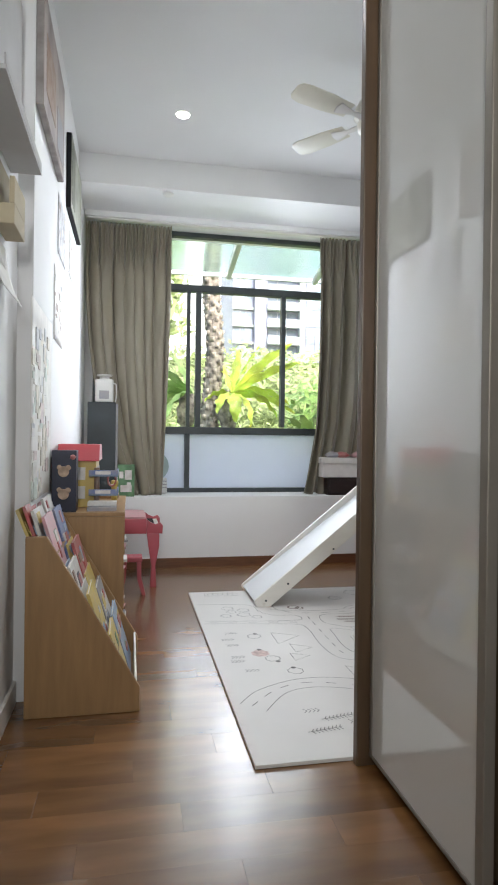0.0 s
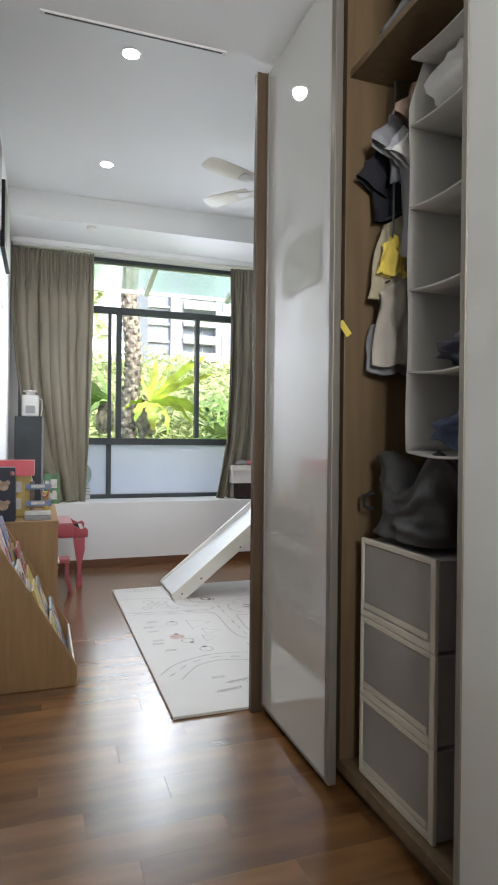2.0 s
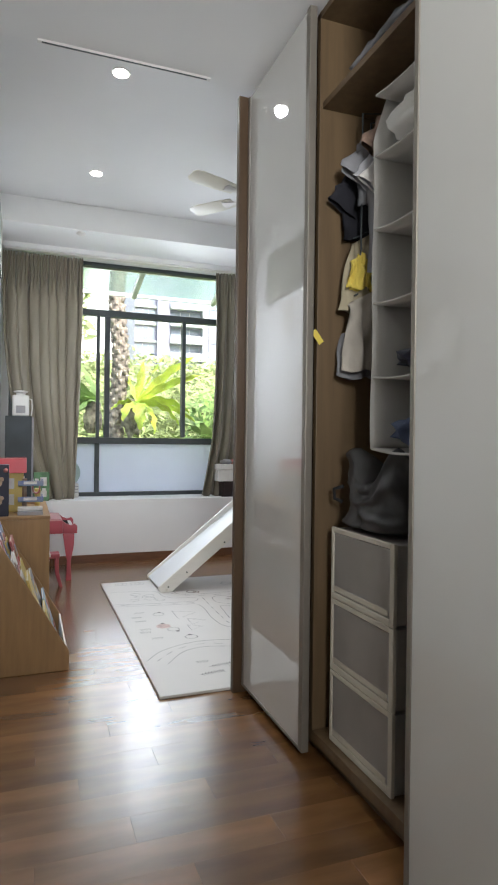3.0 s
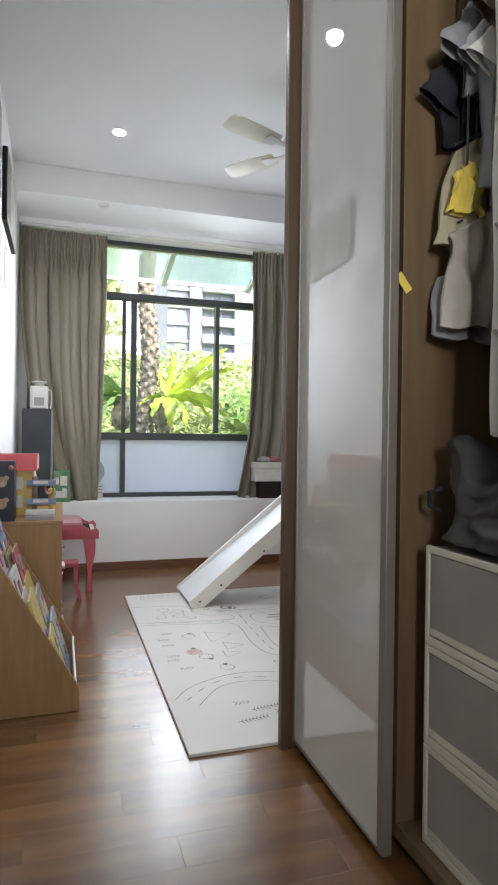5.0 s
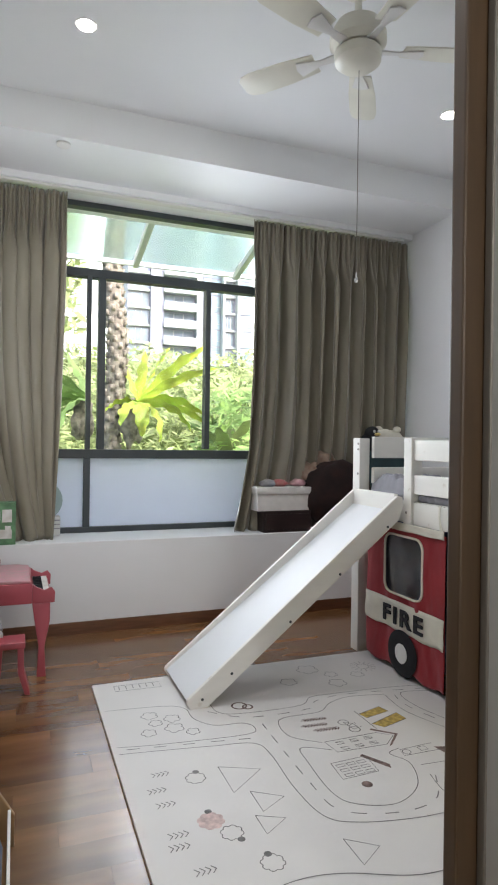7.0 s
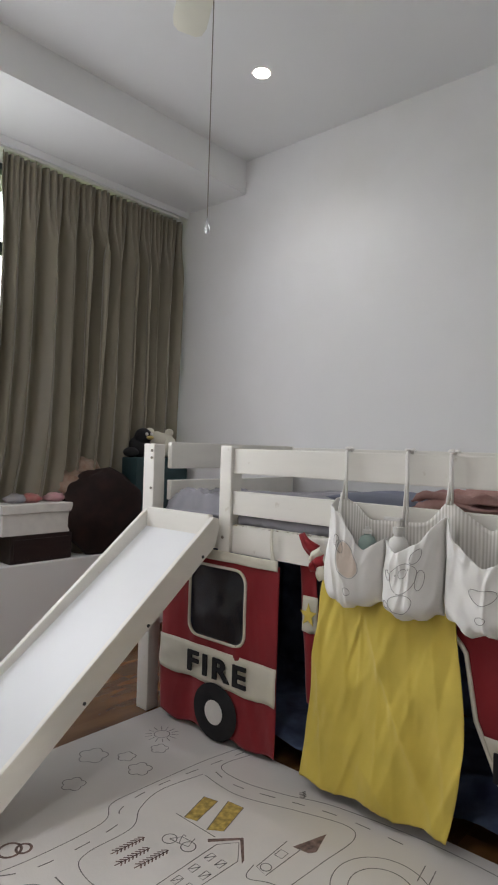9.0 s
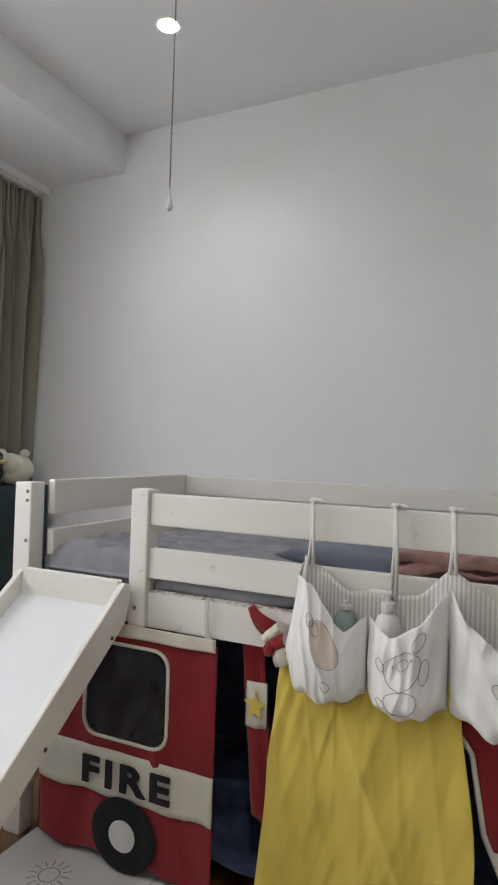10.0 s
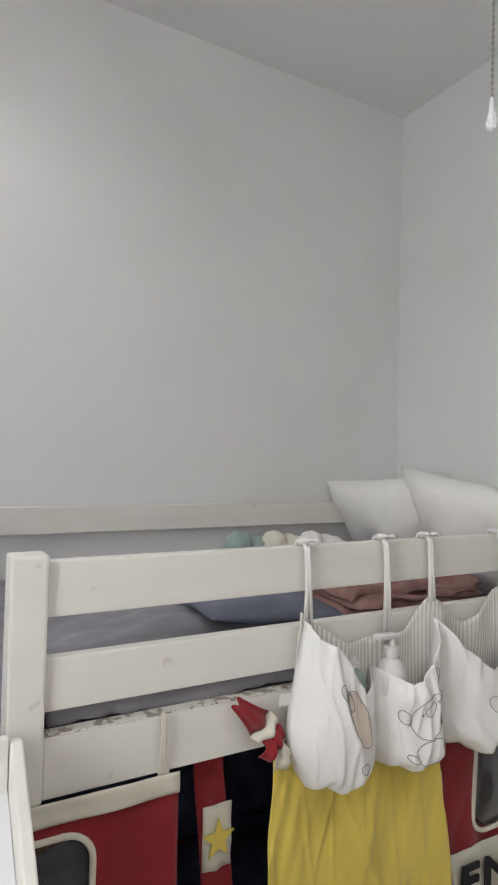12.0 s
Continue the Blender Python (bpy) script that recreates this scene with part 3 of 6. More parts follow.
yc = thing("yellow_cloth", "crumpled yellow cotton sheet hung from the bed", "cloth")
cloth("sheet", M["yellow"], yc, 3.31, 3.755, 0.055, 0.735, BX - 0.018, 0.010, 2.3, 11, "", 130, 90, edge1=lambda v: 0.055 * v, edge0=lambda v: 0.01 * v - 0.045 * math.sin(2.6 * v) ** 2, flare=0.02, crump=0.012)

bow = thing("ribbon_bow", "red and white striped cloth tied in a knot", "ribbon")
for i, (ya, za, yb, zb, wa, wb, mm) in enumerate(((3.846, 0.846, 3.79, 0.795, 0.022, 0.056, "red"), (3.79, 0.795, 3.772, 0.776, 0.062, 0.05, "cream"), (3.772, 0.78, 3.757, 0.75, 0.05, 0.034, "red"),
                                                 (3.758, 0.752, 3.742, 0.712, 0.03, 0.048, "cream"), (3.775, 0.77, 3.785, 0.735, 0.02, 0.034, "red"))):
    bm = bmesh.new()

    def strip(u, v):
        w = wa + (wb - wa) * v
        d = Vector((yb - ya, zb - za)).normalized()
        c = (u - 0.5) * w
        return (BX - 0.03 - 0.014 * math.sin(math.pi * v) - 0.010 * math.cos(2.5 * math.pi * (u - 0.5)) - 0.004 * i, ya + (yb - ya) * v - d.y * c, za + (zb - za) * v + d.x * c)
    bm_sheet(bm, strip, 8, 10)
    part("fold", bm, M[mm], bow, smooth=0, thick=0.003)


# hanging pocket organiser
def stripes(name):
    m = mat(name, (0.74, 0.72, 0.68), 0.85, vary=0.03, bump=0.3, bscale=350)
    nt = m.node_tree
    wv, mx, tc = nt.nodes.new("ShaderNodeTexWave"), nt.nodes.new("ShaderNodeMix"), nt.nodes.new("ShaderNodeTexCoord")
    wv.bands_direction, wv.inputs["Scale"].default_value = "Y", 30
    nt.links.new(tc.outputs["Object"], wv.inputs["Vector"])
    mx.data_type = "RGBA"
    mx.inputs[6].default_value, mx.inputs[7].default_value = (0.82, 0.80, 0.76, 1), (0.58, 0.55, 0.50, 1)
    nt.links.new(wv.outputs["Fac"], mx.inputs[0])
    nt.links.new(mx.outputs[2], nt.nodes["Principled BSDF"].inputs["Base Color"])
    return m


M["stripe"] = stripes("striped_cotton")


def organiser():
    o = thing("pocket_organiser", "white cotton hanging organiser with pockets, tied to the rail", "hanging organiser")
    X = BX - 0.012
    ties = (3.684, 3.472, 3.337, 3.095, 2.90)
    back_top = ((3.70, 1.0), (3.66, 0.972), (3.58, 0.922), (3.472, 0.925), (3.41, 0.93), (3.337, 1.0), (3.22, 0.925), (3.095, 1.0), (2.98, 0.925), (2.85, 0.99))
    mouth = ((3.74, 0.985), (3.66, 0.945), (3.575, 0.835), (3.525, 0.872), (3.46, 0.842), (3.40, 0.875), (3.337, 0.955), (3.29, 0.89), (3.21, 0.835), (3.15, 0.86), (3.095, 0.955), (3.0, 0.84), (2.93, 0.845), (2.85, 0.95))

    def level(points, y):
        for (ya, za), (yb, zb) in zip(points, points[1:]):
            if ya >= y >= yb:
                q = (ya - y) / (ya - yb)
                return za + (zb - za) * (0.6 * q + 0.4 * q * q * (3 - 2 * q))
        return points[0][1] if y > points[0][0] else points[-1][1]
    bm = bmesh.new()

    def back(u, v):
        y = 3.698 - 0.84 * u
        top = level(back_top, y)
        return (X - 0.006 - 0.007 * math.sin(46 * y) * (1 - v) - 0.005 * noise.noise(Vector((y * 30, v * 2, 1))), y + 0.03 * v * max(0, 1 - 6 * u), top + (0.70 - top) * v)
    bm_sheet(bm, back, 120, 16)
    part("back_cloth", bm, M["stripe"], o, "grey and white striped backing", smooth=0, thick=0.002)

    def front(ya, yb, deep, seed, name, label):
        bm = bmesh.new()

        def at(u, v):
            y = ya + (yb - ya) * u
            top = level(mouth, y)
            end = max(0, 1 - u * 5) if ya > 3.7 else 0
            bot = 0.662 + 0.045 * end + 0.012 * math.cos(2 * math.pi * u)
            y -= 0.04 * end * max(0, 1 - v * 1.3)
            z = top + (bot - top) * v
            full = math.sin(math.pi * min(1, max(0, u))) ** 0.55
            tight = math.sqrt(max(0, 1 - max(0, (v - 0.78) / 0.22) ** 2))
            x = X - 0.014 - deep * full * (0.72 + 0.28 * v) * (0.15 + 0.85 * tight)
            edge = (2 * u - 1) ** 2
            x -= 0.005 * edge * math.sin(2 * math.pi * u * 6 + seed + 1.5 * v + 2 * noise.noise(Vector((u * 3, v, seed)))) * (1 - 0.4 * v)
            for k, lean in ((3.0, 1.6), (5.5, -2.2)):
                x -= 0.010 / k * 3 * max(0, 1 - 3 * abs(noise.noise(Vector((u * k + lean * v * (u - 0.5), v * 1.1, seed + k))))) ** 2 * full
            x -= 0.014 * noise.noise(Vector((u * 4, v * 3, seed)))
            return (x, y, z + 0.006 * math.sin(20 * u + seed) * (v > 0.9) * v)
        bm_sheet(bm, at, 64, 34)
        return part(name, bm, M["organiserwhite"], o, label, smooth=0, thick=0.002), at
    p1, f1 = front(3.735, 3.528, 0.10, 1, "pocket", "white pocket with an embroidered balloon")
    p2, f2 = front(3.524, 3.339, 0.10, 2, "pocket", "white pocket with an embroidered bear")
    p3, f3 = front(3.335, 3.098, 0.10, 3, "pocket", "white cotton pocket")
    front(3.094, 2.86, 0.08, 4, "pocket", "white cotton pocket")

    def stitch(fn, cu, cv, ru, rv, parent, mm="ink2", r=0.0007):
        bm = bmesh.new()
        pts = []
        for i in range(25):
            a = 2 * math.pi * i / 24
            q = fn(cu + ru * math.cos(a), cv + rv * math.sin(a))
            pts.append((q[0] - 0.0045, q[1], q[2]))
        bm_tube(bm, pts, r, 5)
        part("stitching", bm, M[mm], parent, smooth=0)
    for cu, cv, ru, rv in ((0.5, 0.40, 0.23, 0.20), (0.22, 0.40, 0.06, 0.07), (0.70, 0.17, 0.07, 0.08), (0.52, 0.33, 0.07, 0.06), (0.40, 0.33, 0.01, 0.012), (0.62, 0.30, 0.01, 0.012), (0.5, 0.74, 0.2, 0.13), (0.26, 0.80, 0.06, 0.04), (0.76, 0.50, 0.05, 0.12)):
        stitch(f2, cu, cv, ru, rv, p2)
    bm = bmesh.new()
    bm_sheet(bm, lambda u, v: Vector(f1(0.59 + 0.15 * v * math.cos(2 * math.pi * u), 0.36 + 0.19 * v * math.sin(2 * math.pi * u))) + Vector((-0.0035, 0, 0)), 28, 6)
    part("balloon_patch", bm, M["peachpatch"], p1, "pale peach balloon patch", smooth=0)
    for cu, cv, ru, rv in ((0.59, 0.36, 0.16, 0.20), (0.46, 0.30, 0.05, 0.06), (0.40, 0.27, 0.04, 0.05), (0.62, 0.74, 0.05, 0.05)):
        stitch(f1, cu, cv, ru, rv, p1)
    for cu, cv, ru, rv in ((0.55, 0.4, 0.15, 0.1), (0.55, 0.7, 0.06, 0.05)):
        stitch(f3, cu, cv, ru, rv, p3)
    for y in ties:
        s = bmesh.new()
        low = level(back_top, y) - 0.012
        bm_tube(s, [(X - 0.012, y + 0.004, low), (X - 0.006, y - 0.003, 1.06), (X - 0.005, y, 1.12), (X + 0.004, y, 1.137), (X + 0.03, y + 0.002, 1.137), (X + 0.042, y, 1.10)], 0.005, 6)
        part("tie_strap", s, M["whitecloth"], o, "narrow cotton tie", smooth=0)
        s = bmesh.new()
        bm_tube(s, [(X - 0.012, y - 0.010, low), (X - 0.009, y - 0.007, 1.06), (X - 0.006, y - 0.003, 1.13)], 0.004, 6)
        part("tie_strap", s, M["whitecloth"], o, "narrow cotton tie", smooth=0)
        s = bmesh.new()
        bm_ball(s, (X + 0.012, y, 1.139), (0.016, 0.013, 0.007), 12, 0.5, y * 9)
        bm_tube(s, [(X + 0.006, y - 0.008, 1.14), (X - 0.004, y - 0.022, 1.143), (X - 0.008, y - 0.03, 1.137)], 0.0035, 6)
        part("knot", s, M["whitecloth"], o, "tied cotton knot", smooth=0)
    return f1, f2


M["organiserwhite"] = mat("bright_white_cotton", (0.86, 0.85, 0.82), 0.85, vary=0.03, scale=8, bump=0.3, bscale=350, Sheen_Weight=0.15)
M["peachpatch"] = mat("peach_patch", (0.76, 0.66, 0.57), 0.85, vary=0.05, bump=0.3, bscale=300)
M["ink2"] = mat("grey_thread", (0.22, 0.20, 0.19), 0.8)
organiser()


def bottle(label, x, y, z, h, r, color, pump):
    b = thing("bottle", label, "bottle")
    bm = bmesh.new()
    bm_lathe(bm, [(r * 0.9, 0), (r, 0.01), (r, h * 0.62), (r * 0.75, h * 0.75), (r * 0.4, h * 0.8), (r * 0.4, h * 0.84)], 20, Matrix.Translation((x, y, z)))
    part("body", bm, color, b, smooth=40)
    bm = bmesh.new()
    bm_lathe(bm, [(r * 0.5, h * 0.84), (r * 0.5, h * 0.93), (r * 0.2, h * 0.94), (r * 0.2, h * 1.02)], 16, Matrix.Translation((x, y, z)))
    if pump:
        bm_box(bm, x - 0.012, y - 0.01, z + h * 1.02, x + 0.012, y + 0.045, z + h * 1.07, 0.003)
    part("cap", bm, M["plastic"], b, smooth=40)


M["teal"] = mat("teal_plastic", (0.30, 0.40, 0.36), 0.4)
bottle("white pump bottle standing in a cloth pocket", BX - 0.048, 3.477, 0.725, 0.20, 0.034, M["plastic"], True)
bottle("small teal bottle lying in a cloth pocket", BX - 0.045, 3.582, 0.785, 0.115, 0.028, M["teal"], False)


# bedding
def puffy(bm, x0, x1, y0, y1, z0, h, seed, quilt=0.0, n=46):
    def top(u, v):
        e = min(1, min(u, 1 - u, v, 1 - v) * 14) ** 0.5
        q = quilt * (abs(math.sin(9 * math.pi * (u + v))) * abs(math.sin(9 * math.pi * (u - v + 1)))) ** 0.5
        return (x0 + (x1 - x0) * u, y0 + (y1 - y0) * v, z0 + e * (h + q + 0.03 * noise.noise(Vector((u * 3, v * 5, seed))) + 0.01 * noise.noise(Vector((u * 11, v * 13, seed)))))
    bm_sheet(bm, top, n, n)


mt = thing("mattress", "thin grey mattress on the bed slats", "mattress")
box_part("pad", (BX + 0.06, 2.67, 0.812, 2.84, 4.635, 0.872), M["quilt"], mt, 0.02)
qt = thing("quilt", "grey quilted blanket spread over the bed", "quilt")
bm = bmesh.new()
puffy(bm, BX + 0.036, 2.838, 2.9, 4.63, 0.862, 0.06, 2, 0.012, 64)
part("cover", bm, M["quilt"], qt, smooth=0)
bm = bmesh.new()
bm_tube(bm, [(BX + 0.042 + 0.002 * math.sin(i * 1.7), 2.9 + 1.28 * i / 70, 0.862 - 0.004 * math.sin(i * 0.37)) for i in range(71)], lambda q: 0.025 + 0.002 * math.sin(q * 150) + 0.002 * math.sin(q * 37), 10)
part("rolled_hem", bm, M["quilt"], qt, "quilted hem rolled over the mattress edge", smooth=0)
bm = bmesh.new()
puffy(bm, BX + 0.04, 2.3, 4.27, 4.62, 0.87, 0.062, 5, 0.006, 40)
part("rumpled_corner", bm, M["quilt"], qt, smooth=0)


def folded(label, x0, x1, y0, y1, z, layers, material, cat="blanket"):
    f = thing("folded_blanket", label, cat)
    for i in range(layers):
        bm = bmesh.new()
        o = 0.012 * math.sin(i * 2.1)
        puffy(bm, x0 + o, x1 + o * 2, y0 - o * 2, y1 + o, z + i * 0.017, 0.02, i * 3 + x0, 0, 30)
        for v in bm.verts:
            v.co += Vector((0.012, 0.012, 0.014)) * noise.noise(v.co * 13 + Vector((i, 0, 0)))
        part("fold", bm, material, f, smooth=0, thick=0.007)


M["pink"] = mat("dusty_pink_cotton", (0.46, 0.28, 0.25), 0.85, second=(0.33, 0.17, 0.15), scale=26, bump=0.4, bscale=200)
M["blue"] = mat("dusty_blue_cotton", (0.17, 0.19, 0.26), 0.85, vary=0.1, scale=8, bump=0.3, bscale=200)
folded("folded dusty pink blanket on the bed", 2.02, 2.4, 3.05, 3.5, 0.935, 4, M["pink"])


def pillow(label, at, rx, ry, rz, w, h, d, material):
    p = thing("pillow", label, "pillow")
    bm = bmesh.new()
    m = pose(*at, rx, ry, rz)
    for side in (1, -1):
        bm_sheet(bm, lambda u, v: m @ Vector(((u - 0.5) * w * (1 - 0.06 * math.sin(math.pi * v)), (v - 0.5) * h * (1 - 0.06 * math.sin(math.pi * u)), side * d * (math.sin(math.pi * u) * math.sin(math.pi * v)) ** 0.45 * (1 + 0.25 * noise.noise(Vector((u * 4, v * 4, side)))))), 22, 18)
    bmesh.ops.remove_doubles(bm, verts=bm.verts[:], dist=0.001)
    part("cushion", bm, material, p, smooth=0)


M["bluecase"] = mat("pale_blue_cotton", (0.19, 0.205, 0.265), 0.85, vary=0.08, scale=8, bump=0.3, bscale=200)
M["pillowcase"] = mat("white_pillowcase", (0.86, 0.85, 0.82), 0.85, vary=0.03, scale=9, bump=0.5, bscale=60)
pillow("white pillow leaning at the head of the bed", (2.60, 2.78, 1.07), 58, 4, 6, 0.60, 0.42, 0.11, M["pillowcase"])
pillow("white rumpled pillow at the head of the bed", (2.26, 2.80, 1.075), 60, -8, -8, 0.56, 0.42, 0.11, M["pillowcase"])
pillow("flat blue pillow lying on the quilt", (2.24, 3.64, 0.95), 2, -4, 84, 0.36, 0.42, 0.04, M["bluecase"])
for x, y, mm, lb in ((2.62, 3.40, "teal", "small teal soft toy on the bed"), (2.60, 3.28, "cream", "small cream soft toy on the bed"), (2.56, 3.16, "whitecloth", "small white soft toy on the bed")):
    bm = bmesh.new()
    bm_ball(bm, (x, y, 1.0), (0.055, 0.07, 0.055), 16, 0.35, x)
    bm_ball(bm, (x - 0.02, y + 0.08, 1.03), 0.045, 12, 0.15, y)
    bm_tube(bm, [(x, y + 0.05, 1.0), (x - 0.06, y + 0.12, 0.98), (x - 0.07, y + 0.16, 0.97)], 0.02, 8)
    tagged(part("soft_toy", bm, M[mm], smooth=0), lb, "soft toy")


# ceiling fan
def fan():
    f = thing("ceiling_fan", "cream five-blade ceiling fan with a pull chain", "ceiling fan", at=(1.385, 3.80, 0))
    fw = M["fanwhite"]
    T = Matrix()
    for nm, prof in (("canopy", [(0.068, ZC - 0.001), (0.07, ZC - 0.012), (0.06, ZC - 0.05), (0.03, ZC - 0.065), (0.018, ZC - 0.07)]),
                     ("downrod", [(0.013, ZC - 0.07), (0.013, 2.67)]),
                     ("motor", [(0.03, 2.68), (0.085, 2.66), (0.105, 2.62), (0.105, 2.59), (0.085, 2.57)]),
                     ("switch_housing", [(0.075, 2.57), (0.088, 2.555), (0.085, 2.525), (0.06, 2.505), (0.02, 2.50)])):
        bm = bmesh.new()
        bm_lathe(bm, prof, 32)
        part(nm, bm, fw, f, smooth=40)
    for k in range(5):
        a = radians(56 + 72 * k)
        R = Matrix.Rotation(a, 4, "Z") @ Matrix.Translation((0, 0, 2.575)) @ Matrix.Rotation(radians(11), 4, "X")
        bm = bmesh.new()
        outline = [(0.17, -0.045), (0.3, -0.058), (0.44, -0.06), (0.482, -0.05), (0.498, -0.03), (0.50, 0.03), (0.482, 0.05), (0.44, 0.058), (0.3, 0.055), (0.17, 0.042)]
        bm_prism(bm, outline, "z", -0.003, 0.003, 0.0015)
        bmesh.ops.transform(bm, matrix=R, verts=bm.verts[:])
        bl = part("blade", bm, fw, f, smooth=35)
        bm = bmesh.new()
        bm_prism(bm, [(0.08, -0.018), (0.15, -0.012), (0.24, -0.034), (0.25, 0), (0.24, 0.034), (0.15, 0.012), (0.08, 0.018)], "z", -0.010, -0.004, 0.001)
        bmesh.ops.transform(bm, matrix=R, verts=bm.verts[:])
        part("blade_bracket", bm, M["plastic"], bl, smooth=35)
    bm = bmesh.new()
    bm_tube(bm, [(0.008, 0.004, 2.51), (0.008, 0.004, 1.745)], 0.0012, 6)
    z = 1.75
    while z < 2.50:
        bmesh.ops.create_icosphere(bm, subdivisions=1, radius=0.0022, matrix=Matrix.Translation((0.008, 0.004, z)))
        z += 0.008
    ch = part("pull_chain", bm, M["alu"], f, "beaded metal pull chain")
    bm = bmesh.new()
    bm_lathe(bm, [(0.0015, 1.748), (0.003, 1.742), (0.0035, 1.732), (0.0065, 1.722), (0.0075, 1.716), (0.005, 1.709), (0.0015, 1.707)], 8, Matrix.Translation((0.008, 0.004, 0)))
    part("crystal", bm, M["crystal"], ch, "clear glass pull")


M["crystal"] = mat("clear_crystal", (0.95, 0.96, 0.97), 0.02, vary=0.0, Transmission_Weight=0.6, IOR=1.3)
fan()
sd = thing("smoke_detector", "small round white ceiling detector", "detector")
bm = bmesh.new()
bm_lathe(bm, [(0.035, ZB - 0.001), (0.037, ZB - 0.012), (0.02, ZB - 0.022)], 24, Matrix.Translation((0.43, 5.12, 0)))
part("cover", bm, M["plastic"], sd, smooth=40)
gr = thing("air_grille", "slim white linear air grille at the soffit edge", "air grille")
for a, b, c, d, mm in ((0.06, 0.70, YA - 0.02, YA - 0.002, "plastic"), (0.075, 0.685, YA - 0.017, YA - 0.012, "frame")):
    box_part("slot" if mm == "frame" else "grille_bar", (a, c, ZS - (0.012 if mm == "frame" else 0.009), b, d, ZS - 0.001), M[mm], gr, 0.001)


# play mat drawing
def smooth_line(points, closed=False, per=8):
    P = [Vector((*p, 0)) for p in points]
    n = len(P)
    out = []
    for i in range(n if closed else n - 1):
        a, b, c, d = (P[(i + k) % n] if closed else P[min(max(i + k, 0), n - 1)] for k in (-1, 0, 1, 2))
        for s in range(per):
            t = s / per
            out.append(0.5 * ((2 * b) + (c - a) * t + (2 * a - 5 * b + 4 * c - d) * t * t + (3 * b - a - 3 * c + d) * t ** 3))
    out.append(P[0] if closed else P[-1])
    return out


def ribbon(bm, pts, w=0.0035, z=0.0128):
    vs = []
    for i, p in enumerate(pts):
        way = pts[min(i + 1, len(pts) - 1)] - pts[max(i - 1, 0)]
        way = way.normalized() if way.length else Vector((1, 0, 0))
        s = Vector((-way.y, way.x, 0)) * (w / 2)
        vs.append((bm.verts.new((p.x + s.x, p.y + s.y, z)), bm.verts.new((p.x - s.x, p.y - s.y, z))))
    for a, b in zip(vs, vs[1:]):
        bm.faces.new((a[0], b[0], b[1], a[1]))


def drawn(name, lines, material="ink", w=0.003, fills=()):
    bm = bmesh.new()
    for ln in lines:
        ribbon(bm, ln, w)
    for poly in fills:
        bm.faces.new([bm.verts.new((x, y, 0.0126)) for x, y in poly])
    tagged(part(name, bm, M[material], box_mat), kind="stuff")


def straight(*p):
    return [Vector((x, y, 0)) for x, y in p]


def dashes(points, on=0.04, off=0.05):
    ln = smooth_line(points, per=24)
    out, cur, acc, draw = [], [ln[0]], 0.0, True
    for a, b in zip(ln, ln[1:]):
        acc += (b - a).length
        if draw:
            cur.append(b)
        if acc > (on if draw else off):
            if draw and len(cur) > 1:
                out.append(cur)
            draw, acc, cur = not draw, 0.0, [b]
    return out


roads = [smooth_line(p) for p in (
    [(1.97, 4.13), (1.8, 4.16), (1.54, 4.18), (1.42, 4.18), (1.34, 4.12), (1.09, 4.13), (1.0, 4.17), (0.99, 4.27)],
    [(1.74, 4.10), (1.58, 4.13), (1.47, 4.10), (1.39, 4.04), (1.24, 4.04), (1.19, 4.0), (1.19, 3.89), (1.28, 3.81)],
    [(1.95, 4.07), (1.82, 4.09), (1.80, 3.97), (1.84, 3.82), (1.90, 3.66), (1.94, 3.32), (1.9, 3.0), (1.75, 2.85)],
    [(1.74, 4.09), (1.73, 3.93), (1.80, 3.73), (1.84, 3.59), (1.80, 3.54), (1.66, 3.55), (1.53, 3.56)],
    [(0.57, 4.33), (0.80, 4.30), (0.88, 4.25), (0.89, 4.15), (0.95, 4.07), (1.06, 4.05), (1.09, 4.0), (1.04, 3.96), (0.74, 3.99), (0.57, 4.02)],
    [(0.57, 3.97), (0.71, 3.95), (0.89, 3.92), (1.04, 3.89), (1.07, 3.80), (1.06, 3.58), (1.08, 3.42), (1.16, 3.36), (1.33, 3.32), (1.5, 3.31)],
    [(1.29, 3.75), (1.19, 3.80), (1.17, 3.70), (1.16, 3.52), (1.20, 3.44), (1.32, 3.40), (1.44, 3.46), (1.50, 3.58), (1.47, 3.66), (1.52, 3.68)],
    [(0.58, 3.02), (0.66, 3.12), (0.79, 3.19), (0.9, 3.21), (1.02, 3.19), (1.2, 3.12), (1.45, 3.1), (1.7, 2.98)],
    [(0.66, 2.95), (0.76, 3.08), (0.86, 3.12), (0.98, 3.10), (1.14, 3.03), (1.45, 3.0), (1.65, 2.9)])]
drawn("road_outline", roads)
drawn("road_dashes", [d for p in (
    [(1.95, 4.10), (1.6, 4.155), (1.43, 4.14), (1.36, 4.08), (1.1, 4.09), (0.95, 4.2)], [(1.78, 4.08), (1.77, 3.95), (1.86, 3.65), (1.88, 3.4)],
    [(0.6, 3.995), (0.9, 3.95), (1.08, 3.92)], [(1.13, 4.02), (1.12, 3.6), (1.14, 3.43), (1.3, 3.36), (1.45, 3.38), (1.54, 3.5)],
    [(0.62, 3.0), (0.75, 3.13), (0.9, 3.165), (1.15, 3.08), (1.45, 3.05)]) for d in dashes(p)], w=0.004)


def loop(cx, cy, r, bumps=0, depth=0.0, sy=1.0):
    return [Vector((cx + r * (1 + depth * abs(math.sin(bumps * a / 2))) * math.cos(a), cy + sy * r * (1 + depth * abs(math.sin(bumps * a / 2))) * math.sin(a), 0)) for a in (2 * math.pi * i / 40 for i in range(41))]


